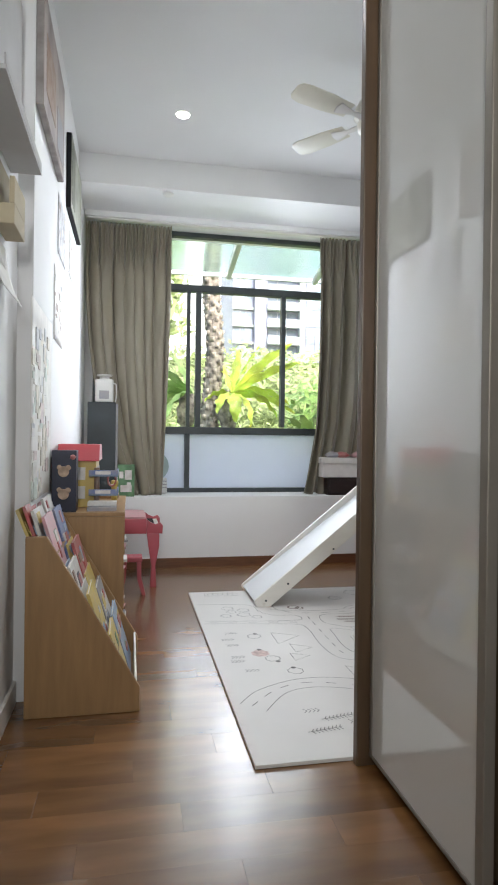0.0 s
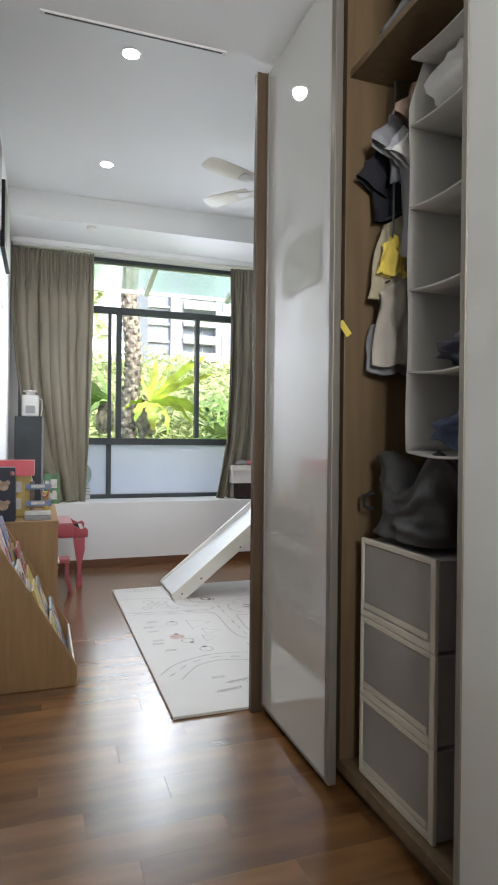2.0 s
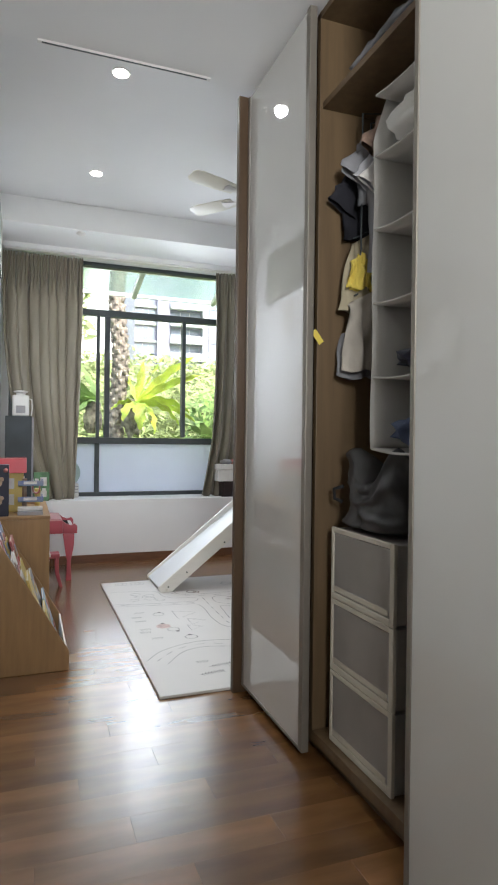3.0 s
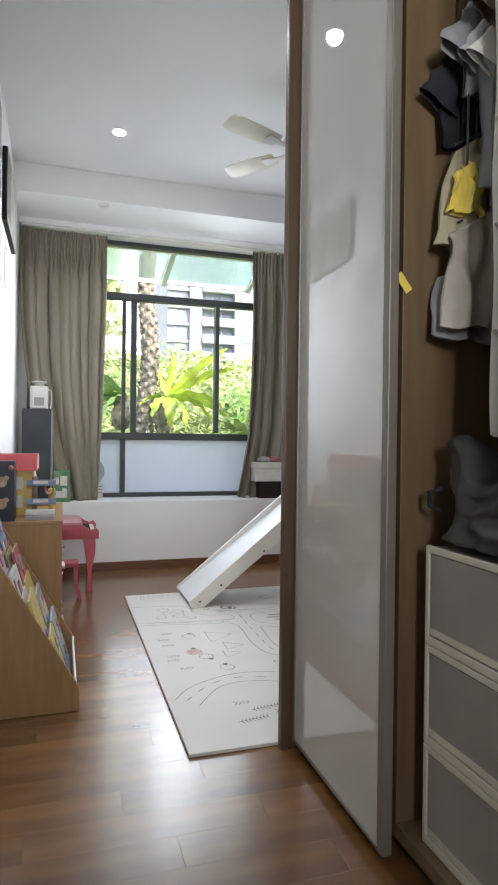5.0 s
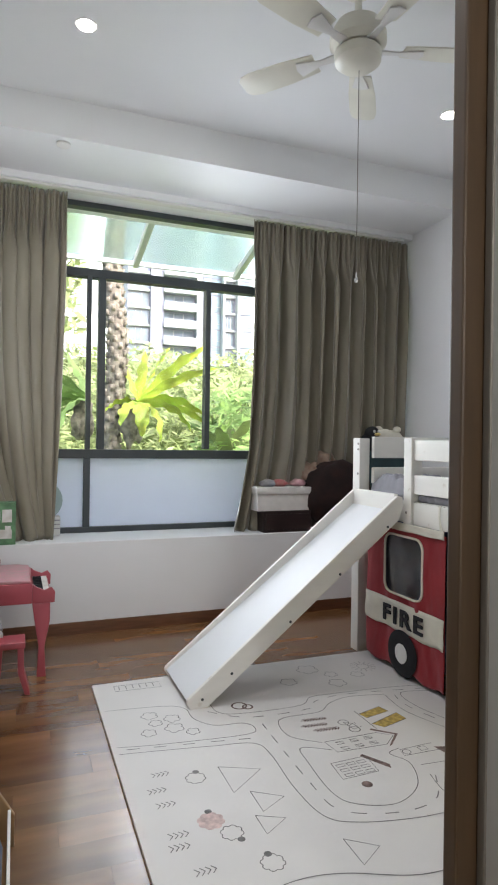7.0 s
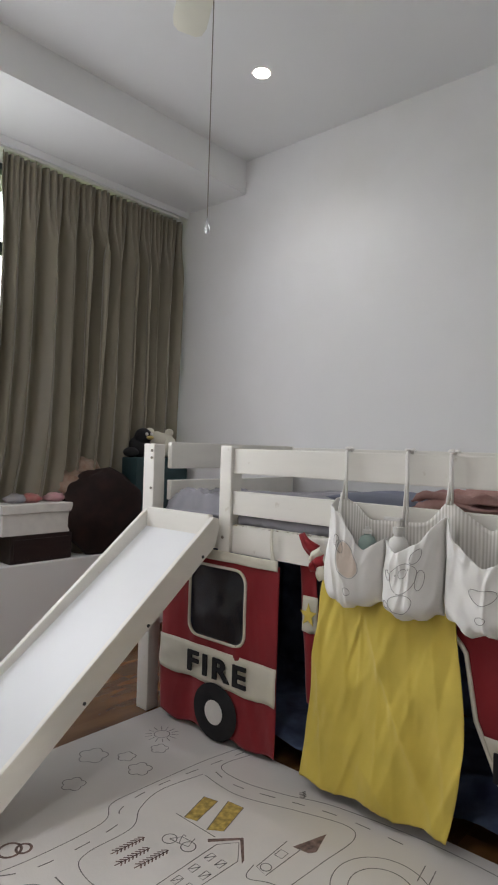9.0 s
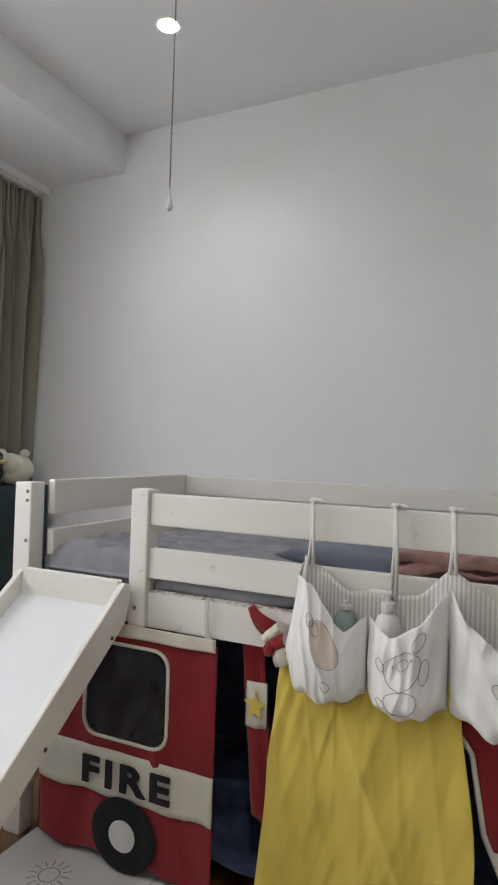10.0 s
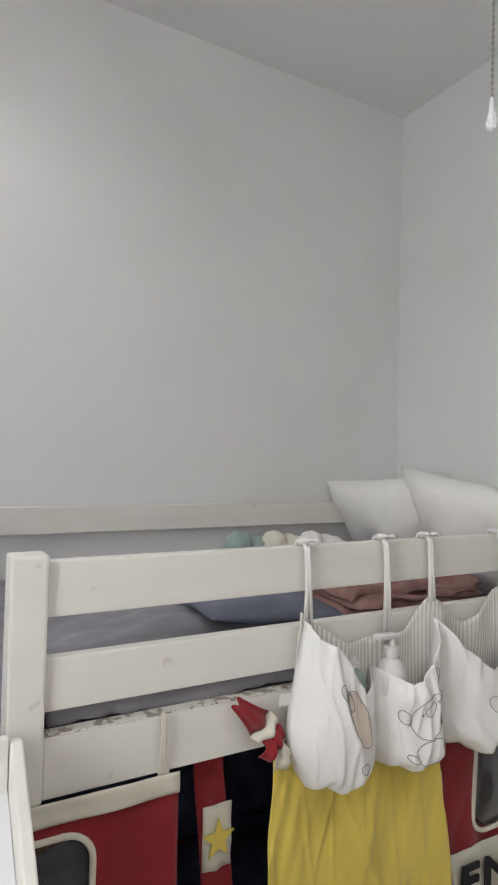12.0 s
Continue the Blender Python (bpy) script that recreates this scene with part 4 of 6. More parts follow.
drawn("clouds", [loop(x, y, r, 5, 0.35) for x, y, r in ((1.55, 4.47, 0.04), (1.63, 4.38, 0.025), (1.75, 4.34, 0.025), (1.61, 4.28, 0.032), (1.40, 4.36, 0.03),
      (0.73, 4.23, 0.025), (0.81, 4.18, 0.025), (0.74, 4.16, 0.02), (0.8, 4.1, 0.028), (0.7, 4.09, 0.022), (0.86, 4.05, 0.02))], w=0.003)
drawn("sun_rays", [loop(1.83, 4.42, 0.03)] + [straight((1.83 + 0.038 * math.cos(a), 4.42 + 0.038 * math.sin(a)), (1.83 + 0.065 * math.cos(a), 4.42 + 0.065 * math.sin(a))) for a in (2 * math.pi * i / 14 for i in range(14))], w=0.003)
drawn("crossing_print", [], "inkgold", fills=([(1.532, 3.968), (1.545, 3.927), (1.662, 3.953), (1.649, 4.002)], [(1.537, 3.877), (1.566, 3.836), (1.692, 3.871), (1.685, 3.93)]))
drawn("crossing_lines", [straight((1.528, 4.0), (1.53, 3.835)), straight((1.532, 3.968), (1.649, 4.002), (1.662, 3.953), (1.545, 3.927)), straight((1.537, 3.877), (1.685, 3.93), (1.692, 3.871), (1.566, 3.836))], w=0.003)
drawn("bicycle", [loop(1.435, 3.924, 0.021), loop(1.448, 3.86, 0.021), straight((1.435, 3.924), (1.465, 3.905), (1.47, 3.868), (1.448, 3.86), (1.44, 3.89), (1.465, 3.905)), straight((1.44, 3.89), (1.435, 3.924)), straight((1.47, 3.868), (1.485, 3.872)), straight((1.465, 3.905), (1.476, 3.908), (1.474, 3.897))], w=0.0032)
drawn("small_tree", [straight((1.868, 3.765), (1.895, 3.79))] + [straight((1.872 + 0.006 * i, 3.769 + 0.006 * i), (1.872 + 0.006 * i + 0.012 * k, 3.769 + 0.006 * i + 0.004 * (1 - k))) for i in range(4) for k in (1, -1)], w=0.004)
drawn("trees_print", [straight((x, y), (x + 0.11, y - 0.012)) for x, y in ((1.28, 3.99), (1.26, 3.945), (1.29, 3.90))] + [straight((x + 0.012 * i, y - 0.001 * i + s * 0.012), (x + 0.012 * i + 0.012, y - 0.001 * i)) for x, y in ((1.28, 3.99), (1.26, 3.945), (1.29, 3.90)) for i in range(1, 9) for s in (1, -1)], "inkbrown", 0.004)
drawn("school_print", [straight((1.29, 3.81), (1.30, 3.73), (1.50, 3.72), (1.56, 3.77), (1.51, 3.81), (1.29, 3.81))] + [straight((x, y), (x + 0.03, y), (x + 0.03, y - 0.018), (x, y - 0.018), (x, y), (x + 0.03, y - 0.018)) for x in (1.325, 1.385, 1.445) for y in (3.795, 3.755)])
drawn("roof_prints", [], "inkbrown", fills=([(1.50, 3.835), (1.57, 3.775), (1.50, 3.705), (1.51, 3.70), (1.585, 3.775), (1.51, 3.84)][:3] + [(1.515, 3.71), (1.585, 3.775), (1.51, 3.845)], [(1.651, 3.649), (1.765, 3.611), (1.679, 3.587), (1.66, 3.60)], [(1.375, 3.69), (1.43, 3.60), (1.42, 3.575), (1.36, 3.68)]))
drawn("tower_print", [straight((1.66, 3.675), (1.52, 3.67), (1.51, 3.63), (1.66, 3.625)), loop(1.535, 3.65, 0.015), straight((1.59, 3.665), (1.62, 3.665), (1.62, 3.64), (1.59, 3.64), (1.59, 3.665))])
drawn("house_print", [straight((1.24, 3.67), (1.23, 3.57), (1.37, 3.575), (1.38, 3.675), (1.24, 3.67))] + [straight((x, y), (x + 0.03, y), (x + 0.03, y - 0.015), (x, y - 0.015), (x, y)) for x in (1.25, 1.29, 1.33) for y in (3.655, 3.625, 3.595)])
drawn("pond_print", [loop(1.67, 3.38, 0.085), loop(1.67, 3.38, 0.13), smooth_line([(1.52, 3.5), (1.5, 3.4), (1.52, 3.28), (1.6, 3.2), (1.72, 3.18)]), straight((1.65, 3.40), (1.69, 3.385), (1.67, 3.36), (1.65, 3.40)), straight((1.77, 3.33), (1.84, 3.34)), straight((1.77, 3.30), (1.84, 3.31))])
drawn("pond_trees", [], "inkbrown", fills=([(p.x, p.y) for p in loop(1.80, 3.24, 0.022)[:-1]], [(p.x, p.y) for p in loop(1.29, 3.52, 0.018)[:-1]]))
drawn("arrow_prints", [straight((x + 0.015 * i - 0.012, y + s * 0.014), (x + 0.015 * i, y)) for x, y in ((0.66, 3.8), (0.63, 3.71), (0.64, 3.63), (0.64, 3.48), (0.63, 3.43), (0.67, 3.32), (0.80, 2.93), (0.93, 2.83)) for i in range(4) for s in (1, -1)], w=0.003)
drawn("sheep_prints", [loop(x, y, 0.028, 8, 0.2) for x, y in ((0.78, 3.74), (0.80, 3.44), (0.86, 3.29), (1.25, 2.9))])
drawn("pink_sheep", [], "inkpink", fills=([(p.x, p.y) for p in loop(0.76, 3.51, 0.036, 8, 0.15)[:-1]],))
drawn("sheep_heads", [], "ink", fills=[[(p.x, p.y) for p in loop(x, y, 0.011)[:-1]] for x, y in ((0.79, 3.775), (0.765, 3.555), (0.815, 3.405), (0.86, 3.325))])
drawn("tent_prints", [straight(a, b, c, a) for a, b, c in (((0.87, 3.78), (1.0, 3.72), (0.87, 3.62)), ((0.92, 3.61), (1.01, 3.55), (0.92, 3.50)), ((0.89, 3.49), (0.97, 3.45), (0.89, 3.40)), ((1.08, 3.31), (1.16, 3.25), (1.08, 3.20)))])
drawn("corner_print", [straight((0.64, 4.57), (0.84, 4.56), (0.84, 4.50), (0.64, 4.51), (0.64, 4.57))] + [straight((0.66 + 0.03 * i, 4.56), (0.66 + 0.03 * i, 4.52)) for i in range(6)])
drawn("leaf_prints", [straight((x, y), (x + 0.12, y + 0.02)) for x, y in ((0.83, 2.86), (0.76, 2.78))] + [straight((x + 0.014 * i, y + 0.0023 * i), (x + 0.014 * i + 0.008, y + 0.0023 * i + s * 0.016)) for x, y in ((0.83, 2.86), (0.76, 2.78)) for i in range(1, 9) for s in (1, -1)], w=0.003)
drawn("animal_print", [loop(1.10, 4.20, 0.03), loop(1.13, 4.18, 0.02)], "inkbrown", 0.008)


# book rack, leaning books
def book(label, w, h, d, at, rx, ry, rz, cover, page, group="picture books", bars=(), cat="book"):
    b = thing("book", label, cat, group)
    m = pose(*at, rx, ry, rz)
    bm = bmesh.new()
    bm_box(bm, -w / 2, -d / 2, 0, w / 2, -d / 2 + 0.003, h, 0.0008, m)
    bm_box(bm, -w / 2, d / 2 - 0.003, 0, w / 2, d / 2, h, 0.0008, m)
    bm_box(bm, -w / 2, -d / 2 + 0.0031, 0, -w / 2 + 0.002, d / 2 - 0.0031, h, 0, m)
    part("cover", bm, cover, b)
    bm = bmesh.new()
    bm_box(bm, -w / 2 + 0.003, -d / 2 + 0.0035, 0.003, w / 2 - 0.003, d / 2 - 0.0035, h - 0.003, 0, m)
    part("pages", bm, page, b)
    for x0, z0, x1, z1, mm in bars:
        bm = bmesh.new()
        lift = 0.0006 * (bars.index((x0, z0, x1, z1, mm)) + 1)
        bm_box(bm, -w / 2 + x0 * w, -d / 2 - lift, z0 * h, -w / 2 + x1 * w, -d / 2 - 0.0001, z1 * h, 0, m)
        part("cover_print", bm, mm, b)


M["paper"] = mat("paper", (0.74, 0.72, 0.68), 0.7, vary=0.04, scale=20)
cols = {"bred": (0.42, 0.05, 0.06), "bblue": (0.10, 0.17, 0.40), "byel": (0.66, 0.50, 0.10), "bwhite": (0.70, 0.69, 0.66), "bgrn": (0.12, 0.25, 0.12), "bnavy": (0.012, 0.015, 0.038), "bsky": (0.30, 0.42, 0.60), "bpink": (0.60, 0.30, 0.34), "bbrown": (0.22, 0.12, 0.07), "bgrey": (0.28, 0.29, 0.33)}
for k, c in cols.items():
    if k in ("bnavy", "bgrn"):
        M[k] = mat("print_" + k[1:], c, 0.45, vary=0.2, scale=22)
        continue
    M[k] = mat("print_" + k[1:], c, 0.45, second=tuple(0.45 * a + 0.4 * b for a, b in zip(c, (0.55, 0.48, 0.40))), scale=26)


def rack():
    r = thing("book_rack", "beech children's book display rack with sloping front", "book rack")
    x0, x1, ya, yb = -0.155, 0.23, 3.05, 3.62
    outline = [(x0, 0.0), (x1, 0.0), (x1, 0.085), (-0.085, 0.615), (x0, 0.615)]
    for y0 in (ya, yb - 0.018):
        bm = bmesh.new()
        bm_prism(bm, outline, "y", y0, y0 + 0.018, 0.004)
        part("side_panel", bm, M["beech"], r)
    box_part("back_panel", (x0, ya + 0.0185, 0.02, x0 + 0.012, yb - 0.0185, 0.60), M["beech"], r, 0.002)
    for x, z, h in ((-0.065, 0.50, 0.05), (0.0, 0.385, 0.05), (0.075, 0.255, 0.05), (0.148, 0.135, 0.05), (0.212, 0.02, 0.085)):
        box_part("ledge_board", (x, ya + 0.0185, z, x + 0.008, yb - 0.0185, z + h), M["beech"] if x < 0.2 else M["whitewood"], r, 0.002)
        box_part("shelf_board", (x - 0.075, ya + 0.0185, z - 0.009, x - 0.0005, yb - 0.0185, z), M["beech"], r, 0.001)
    names = list(cols)
    rnd = random.Random(4)
    lbl = {"bred": "red", "bblue": "blue", "byel": "yellow", "bwhite": "white", "bgrn": "green", "bnavy": "navy", "bsky": "pale blue", "bpink": "pink", "bbrown": "brown", "bgrey": "grey"}
    for tier, (xt, zt) in enumerate(((-0.072, 0.50), (-0.008, 0.385), (0.067, 0.255), (0.14, 0.135), (0.204, 0.021))):
        for stack in range(2):
            for k in range(3):
                c = ("bwhite", "bsky", "bred", "bwhite", "byel", "bpink", "bwhite", "bgrey", "bblue", "byel", "bwhite")[(tier * 5 + stack * 3 + k * 2) % 11]
                h = 0.235 + 0.075 * rnd.random()
                w = 0.20 + 0.045 * rnd.random()
                y = ya + 0.15 + stack * 0.265 + 0.015 * (k - 1)
                c2, c3 = names[(tier + k + 3) % len(names)], names[(tier * 2 + k + 6) % len(names)]
                bars = []
                for q in range(7):
                    a, lo = rnd.uniform(0.05, 0.6), rnd.uniform(0.05, 0.8)
                    bars.append((a, lo, a + rnd.uniform(0.12, 0.35), min(0.96, lo + rnd.uniform(0.06, 0.22)), M[(c2, c3, "bwhite", "byel", "bsky", "bred", names[(q + tier) % len(names)])[q]]))
                book("%s hardback picture book in the rack" % lbl[c], w, h if tier else h - 0.05, 0.011, (xt - 0.016 * k - 0.008, y, zt + 0.004), -17 - 2.5 * k, 0, 90, M[c], M["paper"], bars=[(b[0], b[1], b[2], b[3], b[4]) for b in bars])


rack()


# toy cabinet
def cabinet():
    c = thing("toy_cabinet", "beech open toy cabinet full of papers", "cabinet")
    x0, x1, ya, yb, zt = -0.155, 0.165, 3.68, 4.50, 0.62
    for y0 in (ya, (ya + yb) / 2, yb - 0.018):
        box_part("side_panel", (x0, y0, 0, x1, y0 + 0.018, zt - 0.0185), M["beech"], c, 0.002)
    box_part("top_board", (x0, ya, zt - 0.018, x1 + 0.003, yb, zt), M["beech"], c, 0.003)
    box_part("back_panel", (x0, ya + 0.0185, 0.02, x0 + 0.008, yb - 0.0185, zt - 0.019), M["beech"], c, 0.001)
    for z in (0.04, 0.33):
        for a, b in ((ya + 0.0185, (ya + yb) / 2 - 0.0005), ((ya + yb) / 2 + 0.0185, yb - 0.0185)):
            box_part("shelf", (x0 + 0.009, a, z - 0.012, x1 - 0.006, b, z), M["beech"], c, 0.001)
    rnd = random.Random(8)
    for z in (0.04, 0.33):
        for y in (3.80, 3.95, 4.20, 4.36):
            s = thing("paper_stack", "untidy stack of papers and booklets on a cabinet shelf", "paper stack", "papers in the cabinet")
            zz = z + 0.0005
            for k in range(6):
                th = 0.006 + 0.010 * rnd.random()
                m = pose(0.03 + 0.05 * rnd.random(), y, zz, 0, 0, rnd.uniform(-9, 9))
                box_part("booklet", (-0.13, -0.06, 0, 0.10, 0.06, th), M[rnd.choice(["paper", "paper", "bwhite", "bsky", "bgrey", "bpink", "byel"])], s, 0.001, m=m)
                zz += th + 0.0004


cabinet()

# toys on the cabinet
M["tanprint"] = mat("tan_print", (0.46, 0.33, 0.23), 0.5, vary=0.2, scale=40)
nb = thing("toy_box", "tall navy cardboard box with printed animals", "box")
box_part("carton", (-0.15, 3.70, 0.6205, -0.045, 3.80, 0.895), M["bnavy"], nb, 0.002)
for z in (0.70, 0.80):
    for dx, dz, r, mm in ((-0.10, 0, 0.024, "tanprint"), (-0.118, 0.02, 0.011, "tanprint"), (-0.08, 0.018, 0.012, "tanprint")):
        bm = bmesh.new()
        bm_lathe(bm, [(r, 0), (r * 0.95, 0.0015)], 14, Matrix.Translation((dx, 3.6995, z + dz)) @ Matrix.Rotation(radians(90), 4, "X"))
        part("print_patch", bm, M[mm], nb)
bm = bmesh.new()
bm_ball(bm, (-0.06, 3.695, 0.865), 0.012, 12)
part("red_knob", bm, M["bred"], nb, smooth=0)


M["toyred"] = mat("red_toy_paint", (0.45, 0.05, 0.06), 0.4, vary=0.06)
M["toyyellow"] = mat("yellow_toy_paint", (0.62, 0.46, 0.13), 0.45, vary=0.08)


def doll_house():
    h = thing("doll_house", "yellow toy house with a red roof on the cabinet", "doll house")
    x0, x1, ya, yb, z = -0.14, 0.03, 3.90, 4.18, 0.6205
    box_part("house_wall", (x0, ya, z, x1, yb, z + 0.22), M["toyyellow"], h, 0.003)
    bm = bmesh.new()
    bm_prism(bm, [(ya - 0.02, z + 0.2205), (yb + 0.02, z + 0.2205), (yb - 0.04, z + 0.30), (ya + 0.04, z + 0.30)], "x", x0 - 0.01, x1 + 0.015, 0.003)
    part("roof", bm, M["toyred"], h)
    for y in (3.94, 4.03, 4.12):
        for zz in (0.04, 0.13):
            w = box_part("window", (x1 + 0.0005, y - 0.025, z + zz, x1 + 0.004, y + 0.025, z + zz + 0.06), M["bwhite"], h, 0.001)
            box_part("window_pane", (x1 + 0.0042, y - 0.018, z + zz + 0.007, x1 + 0.006, y + 0.018, z + zz + 0.053), M["bgrey"], w, 0)
    for zz in (0.04, 0.13):
        box_part("window", (x0 + 0.05, ya - 0.004, z + zz, x0 + 0.12, ya - 0.0005, z + zz + 0.06), M["bwhite"], h, 0.001)


doll_house()


def toy_tower():
    t = thing("toy_garage", "blue and clear plastic toy parking tower", "toy garage")
    z = 0.6205
    M["clearblue"] = mat("clear_blue_plastic", (0.55, 0.70, 0.90), 0.1, vary=0.05, Transmission_Weight=0.6, IOR=1.3)
    for k, dz in enumerate((0.06, 0.15)):
        d = box_part("deck", (0.0, 3.83, z + dz, 0.135, 4.0, z + dz + 0.008), M["clearblue"], t, 0.002, "clear blue deck")
        for a in ((0.127, 3.83, z + dz + 0.0085, 0.135, 4.0, z + dz + 0.03), (0.0, 3.83, z + dz + 0.0085, 0.126, 3.838, z + dz + 0.03)):
            box_part("parapet", a, M["bblue"], d, 0.001, "blue edge")
        box_part("sticker", (0.03, 3.8285, z + dz + 0.010, 0.10, 3.8298, z + dz + 0.026), M["bwhite"], d, 0)
    bm = bmesh.new()
    bm_tube(bm, [(0.035, 3.88, z), (0.035, 3.88, z + 0.19)], 0.013, 12)
    part("column", bm, M["bbrown"], t, "brown column", smooth=40)
    for k in range(3):
        bm = bmesh.new()
        bm_tube(bm, [(0.10 + 0.02 * math.cos(a), 4.03 + 0.03 * k, z + 0.12 + 0.03 * math.sin(a)) for a in (2 * math.pi * i / 14 for i in range(15))], 0.004, 6)
        part("loop_track", bm, M["bred"] if k < 2 else M["bwhite"], t, smooth=0)


toy_tower()
gb = thing("wooden_toy", "small wooden bead toy on the cabinet", "toy")
bm = bmesh.new()
bm_lathe(bm, [(0.016, 0.6205), (0.016, 0.70), (0.02, 0.705), (0.02, 0.725), (0.012, 0.73)], 14, Matrix.Translation((0.11, 4.2, 0)))
part("figure", bm, M["byel"], gb, smooth=40)
for i, (y0, w, mm) in enumerate(((4.32, 0.2, "bbrown"), (3.72, 0.1, "bgrey"), (3.76, 0.08, "bwhite"))):
    s = thing("flat_box", "flat wooden puzzle tray on the cabinet" if i == 0 else "flat booklet pile on the cabinet", "box")
    box_part("tray", (0.0 if i else -0.05, y0, 0.6205 + 0.02 * (i == 2), 0.13, y0 + w, 0.6205 + 0.018 + 0.02 * (i == 2)), M["beech"] if i == 0 else M[mm], s, 0.002)


# toy piano and stool
def piano():
    p = thing("toy_piano", "red wooden toy grand piano beside the window seat", "toy piano")
    M["piano"] = mat("red_lacquer", (0.40, 0.08, 0.10), 0.3, vary=0.06, scale=8)
    pr = M["piano"]
    z0, z1 = 0.345, 0.44
    bm = bmesh.new()
    bm_prism(bm, [(0.02, 4.82), (0.30, 4.82), (0.30, 5.22), (0.24, 5.26), (0.02, 5.26)], "z", z0, z1, 0.006)
    part("body", bm, pr, p, smooth=35)
    box_part("key_shelf", (0.3005, 4.835, z0, 0.385, 5.205, z0 + 0.035), pr, p, 0.004)
    for y in (4.82, 5.206):
        bm = bmesh.new()
        bm_prism(bm, [(0.3005, z0), (0.40, z0), (0.402, z0 + 0.05), (0.385, z0 + 0.072), (0.355, z0 + 0.06), (0.32, z0 + 0.075), (0.3005, z1 - 0.003)], "y", y, y + 0.014, 0.003)
        part("cheek", bm, pr, p, smooth=35)
    bm = bmesh.new()
    bm_prism(bm, [(0.03, 4.83), (0.29, 4.83), (0.29, 5.20), (0.23, 5.24), (0.03, 5.24)], "z", z1 + 0.001, z1 + 0.013, 0.003)
    part("lid", bm, M["bpink"], p, "pale pink lid", smooth=35)
    k = box_part("keyboard", (0.31, 4.838, z0 + 0.0355, 0.378, 5.202, z0 + 0.047), M["bwhite"], p, 0.001)
    for i in range(9):
        box_part("black_key", (0.31, 4.86 + i * 0.037, z0 + 0.0475, 0.35, 4.872 + i * 0.037, z0 + 0.054), M["black"], k, 0)
    for x, y in ((0.345, 4.84), (0.05, 4.84), (0.12, 5.18)):
        bm = bmesh.new()
        prof = [(x - 0.045, z0 - 0.0005), (x + 0.035, z0 - 0.0005), (x + 0.035, 0.26), (x + 0.012, 0.14), (x + 0.02, 0.0), (x - 0.022, 0.0), (x - 0.014, 0.14), (x - 0.032, 0.25)]
        bm_prism(bm, prof, "y", y - 0.018, y + 0.018, 0.004)
        part("leg", bm, pr, p, smooth=35)
    s = thing("toy_stool", "red wooden toy piano stool", "stool")
    box_part("seat", (0.15, 4.62, 0.205, 0.27, 4.74, 0.235), pr, s, 0.006)
    for x, sx in ((0.165, -1), (0.25, 1)):
        bm = bmesh.new()
        bm_prism(bm, [(x - 0.012, 0.2045), (x + 0.014, 0.2045), (x + 0.012 + sx * 0.004, 0.10), (x + 0.012 + sx * 0.03, 0.0), (x - 0.01 + sx * 0.03, 0.0), (x - 0.012 + sx * 0.002, 0.10)], "y", 4.63, 4.73, 0.003)
        part("leg", bm, pr, s, smooth=35)


piano()

# on the window seat
tw = thing("speaker_tower", "tall charcoal box standing on the window seat", "speaker")
M["charcoal"] = mat("charcoal_board", (0.035, 0.045, 0.05), 0.5, vary=0.15, scale=6)
box_part("cabinet_body", (-0.115, 5.44, LEDGE + 0.0005, 0.085, 5.57, 1.215), M["charcoal"], tw, 0.004)
box_part("side_edge", (0.0855, 5.445, LEDGE + 0.0005, 0.10, 5.565, 1.205), M["bgrey"], tw, 0.002)
ln = thing("lantern", "small white plastic lantern with a handle", "lantern")
box_part("housing", (-0.065, 5.455, 1.2155, 0.065, 5.555, 1.385), M["plastic"], ln, 0.012)
box_part("front_plate", (-0.035, 5.450, 1.24, 0.035, 5.4545, 1.30), M["bgrey"], ln, 0.002, "grey speaker plate")
bm = bmesh.new()
bm_lathe(bm, [(0.035, 1.3855), (0.035, 1.405), (0.055, 1.41), (0.055, 1.42), (0.02, 1.425)], 20, Matrix.Translation((0, 5.505, 0)))
part("top_cap", bm, M["plastic"], ln, smooth=40)
bm = bmesh.new()
bm_tube(bm, [(0.066, 5.5, 1.36), (0.085, 5.5, 1.35), (0.088, 5.5, 1.28), (0.08, 5.5, 1.22)], 0.005, 8)
part("handle", bm, M["plastic"], ln, smooth=40)
gx = thing("green_box", "dark green cardboard box on the window seat", "box")
box_part("carton", (0.105, 5.43, LEDGE + 0.0005, 0.225, 5.50, 0.76), M["bgrn"], gx, 0.003)
for x, z, w, h in ((0.115, 0.66, 0.03, 0.05), (0.155, 0.65, 0.05, 0.07), (0.125, 0.56, 0.08, 0.05), (0.17, 0.61, 0.03, 0.02)):
    box_part("printed_label", (x, 5.428, z, x + w, 5.4295, z + h), M["bwhite"], gx, 0)
wf = thing("desk_fan", "pale teal plastic fan behind the curtain", "fan")
M["paleteal"] = mat("pale_teal_plastic", (0.36, 0.46, 0.45), 0.4)
bm = bmesh.new()
bm_lathe(bm, [(0.10, 0), (0.12, 0.02), (0.12, 0.05), (0.08, 0.07)], 28, Matrix.Translation((0.37, 5.735, 0.74)) @ Matrix.Rotation(radians(90), 4, "X"))
part("fan_head", bm, M["paleteal"], wf, smooth=40)
box_part("fan_base", (0.31, 5.67, LEDGE + 0.0005, 0.478, 5.76, 0.645), M["plastic"], wf, 0.01)
for z in (0.57, 0.595, 0.62):
    box_part("slat", (0.315, 5.664, z, 0.474, 5.669, z + 0.006), M["bgrey"], wf, 0)

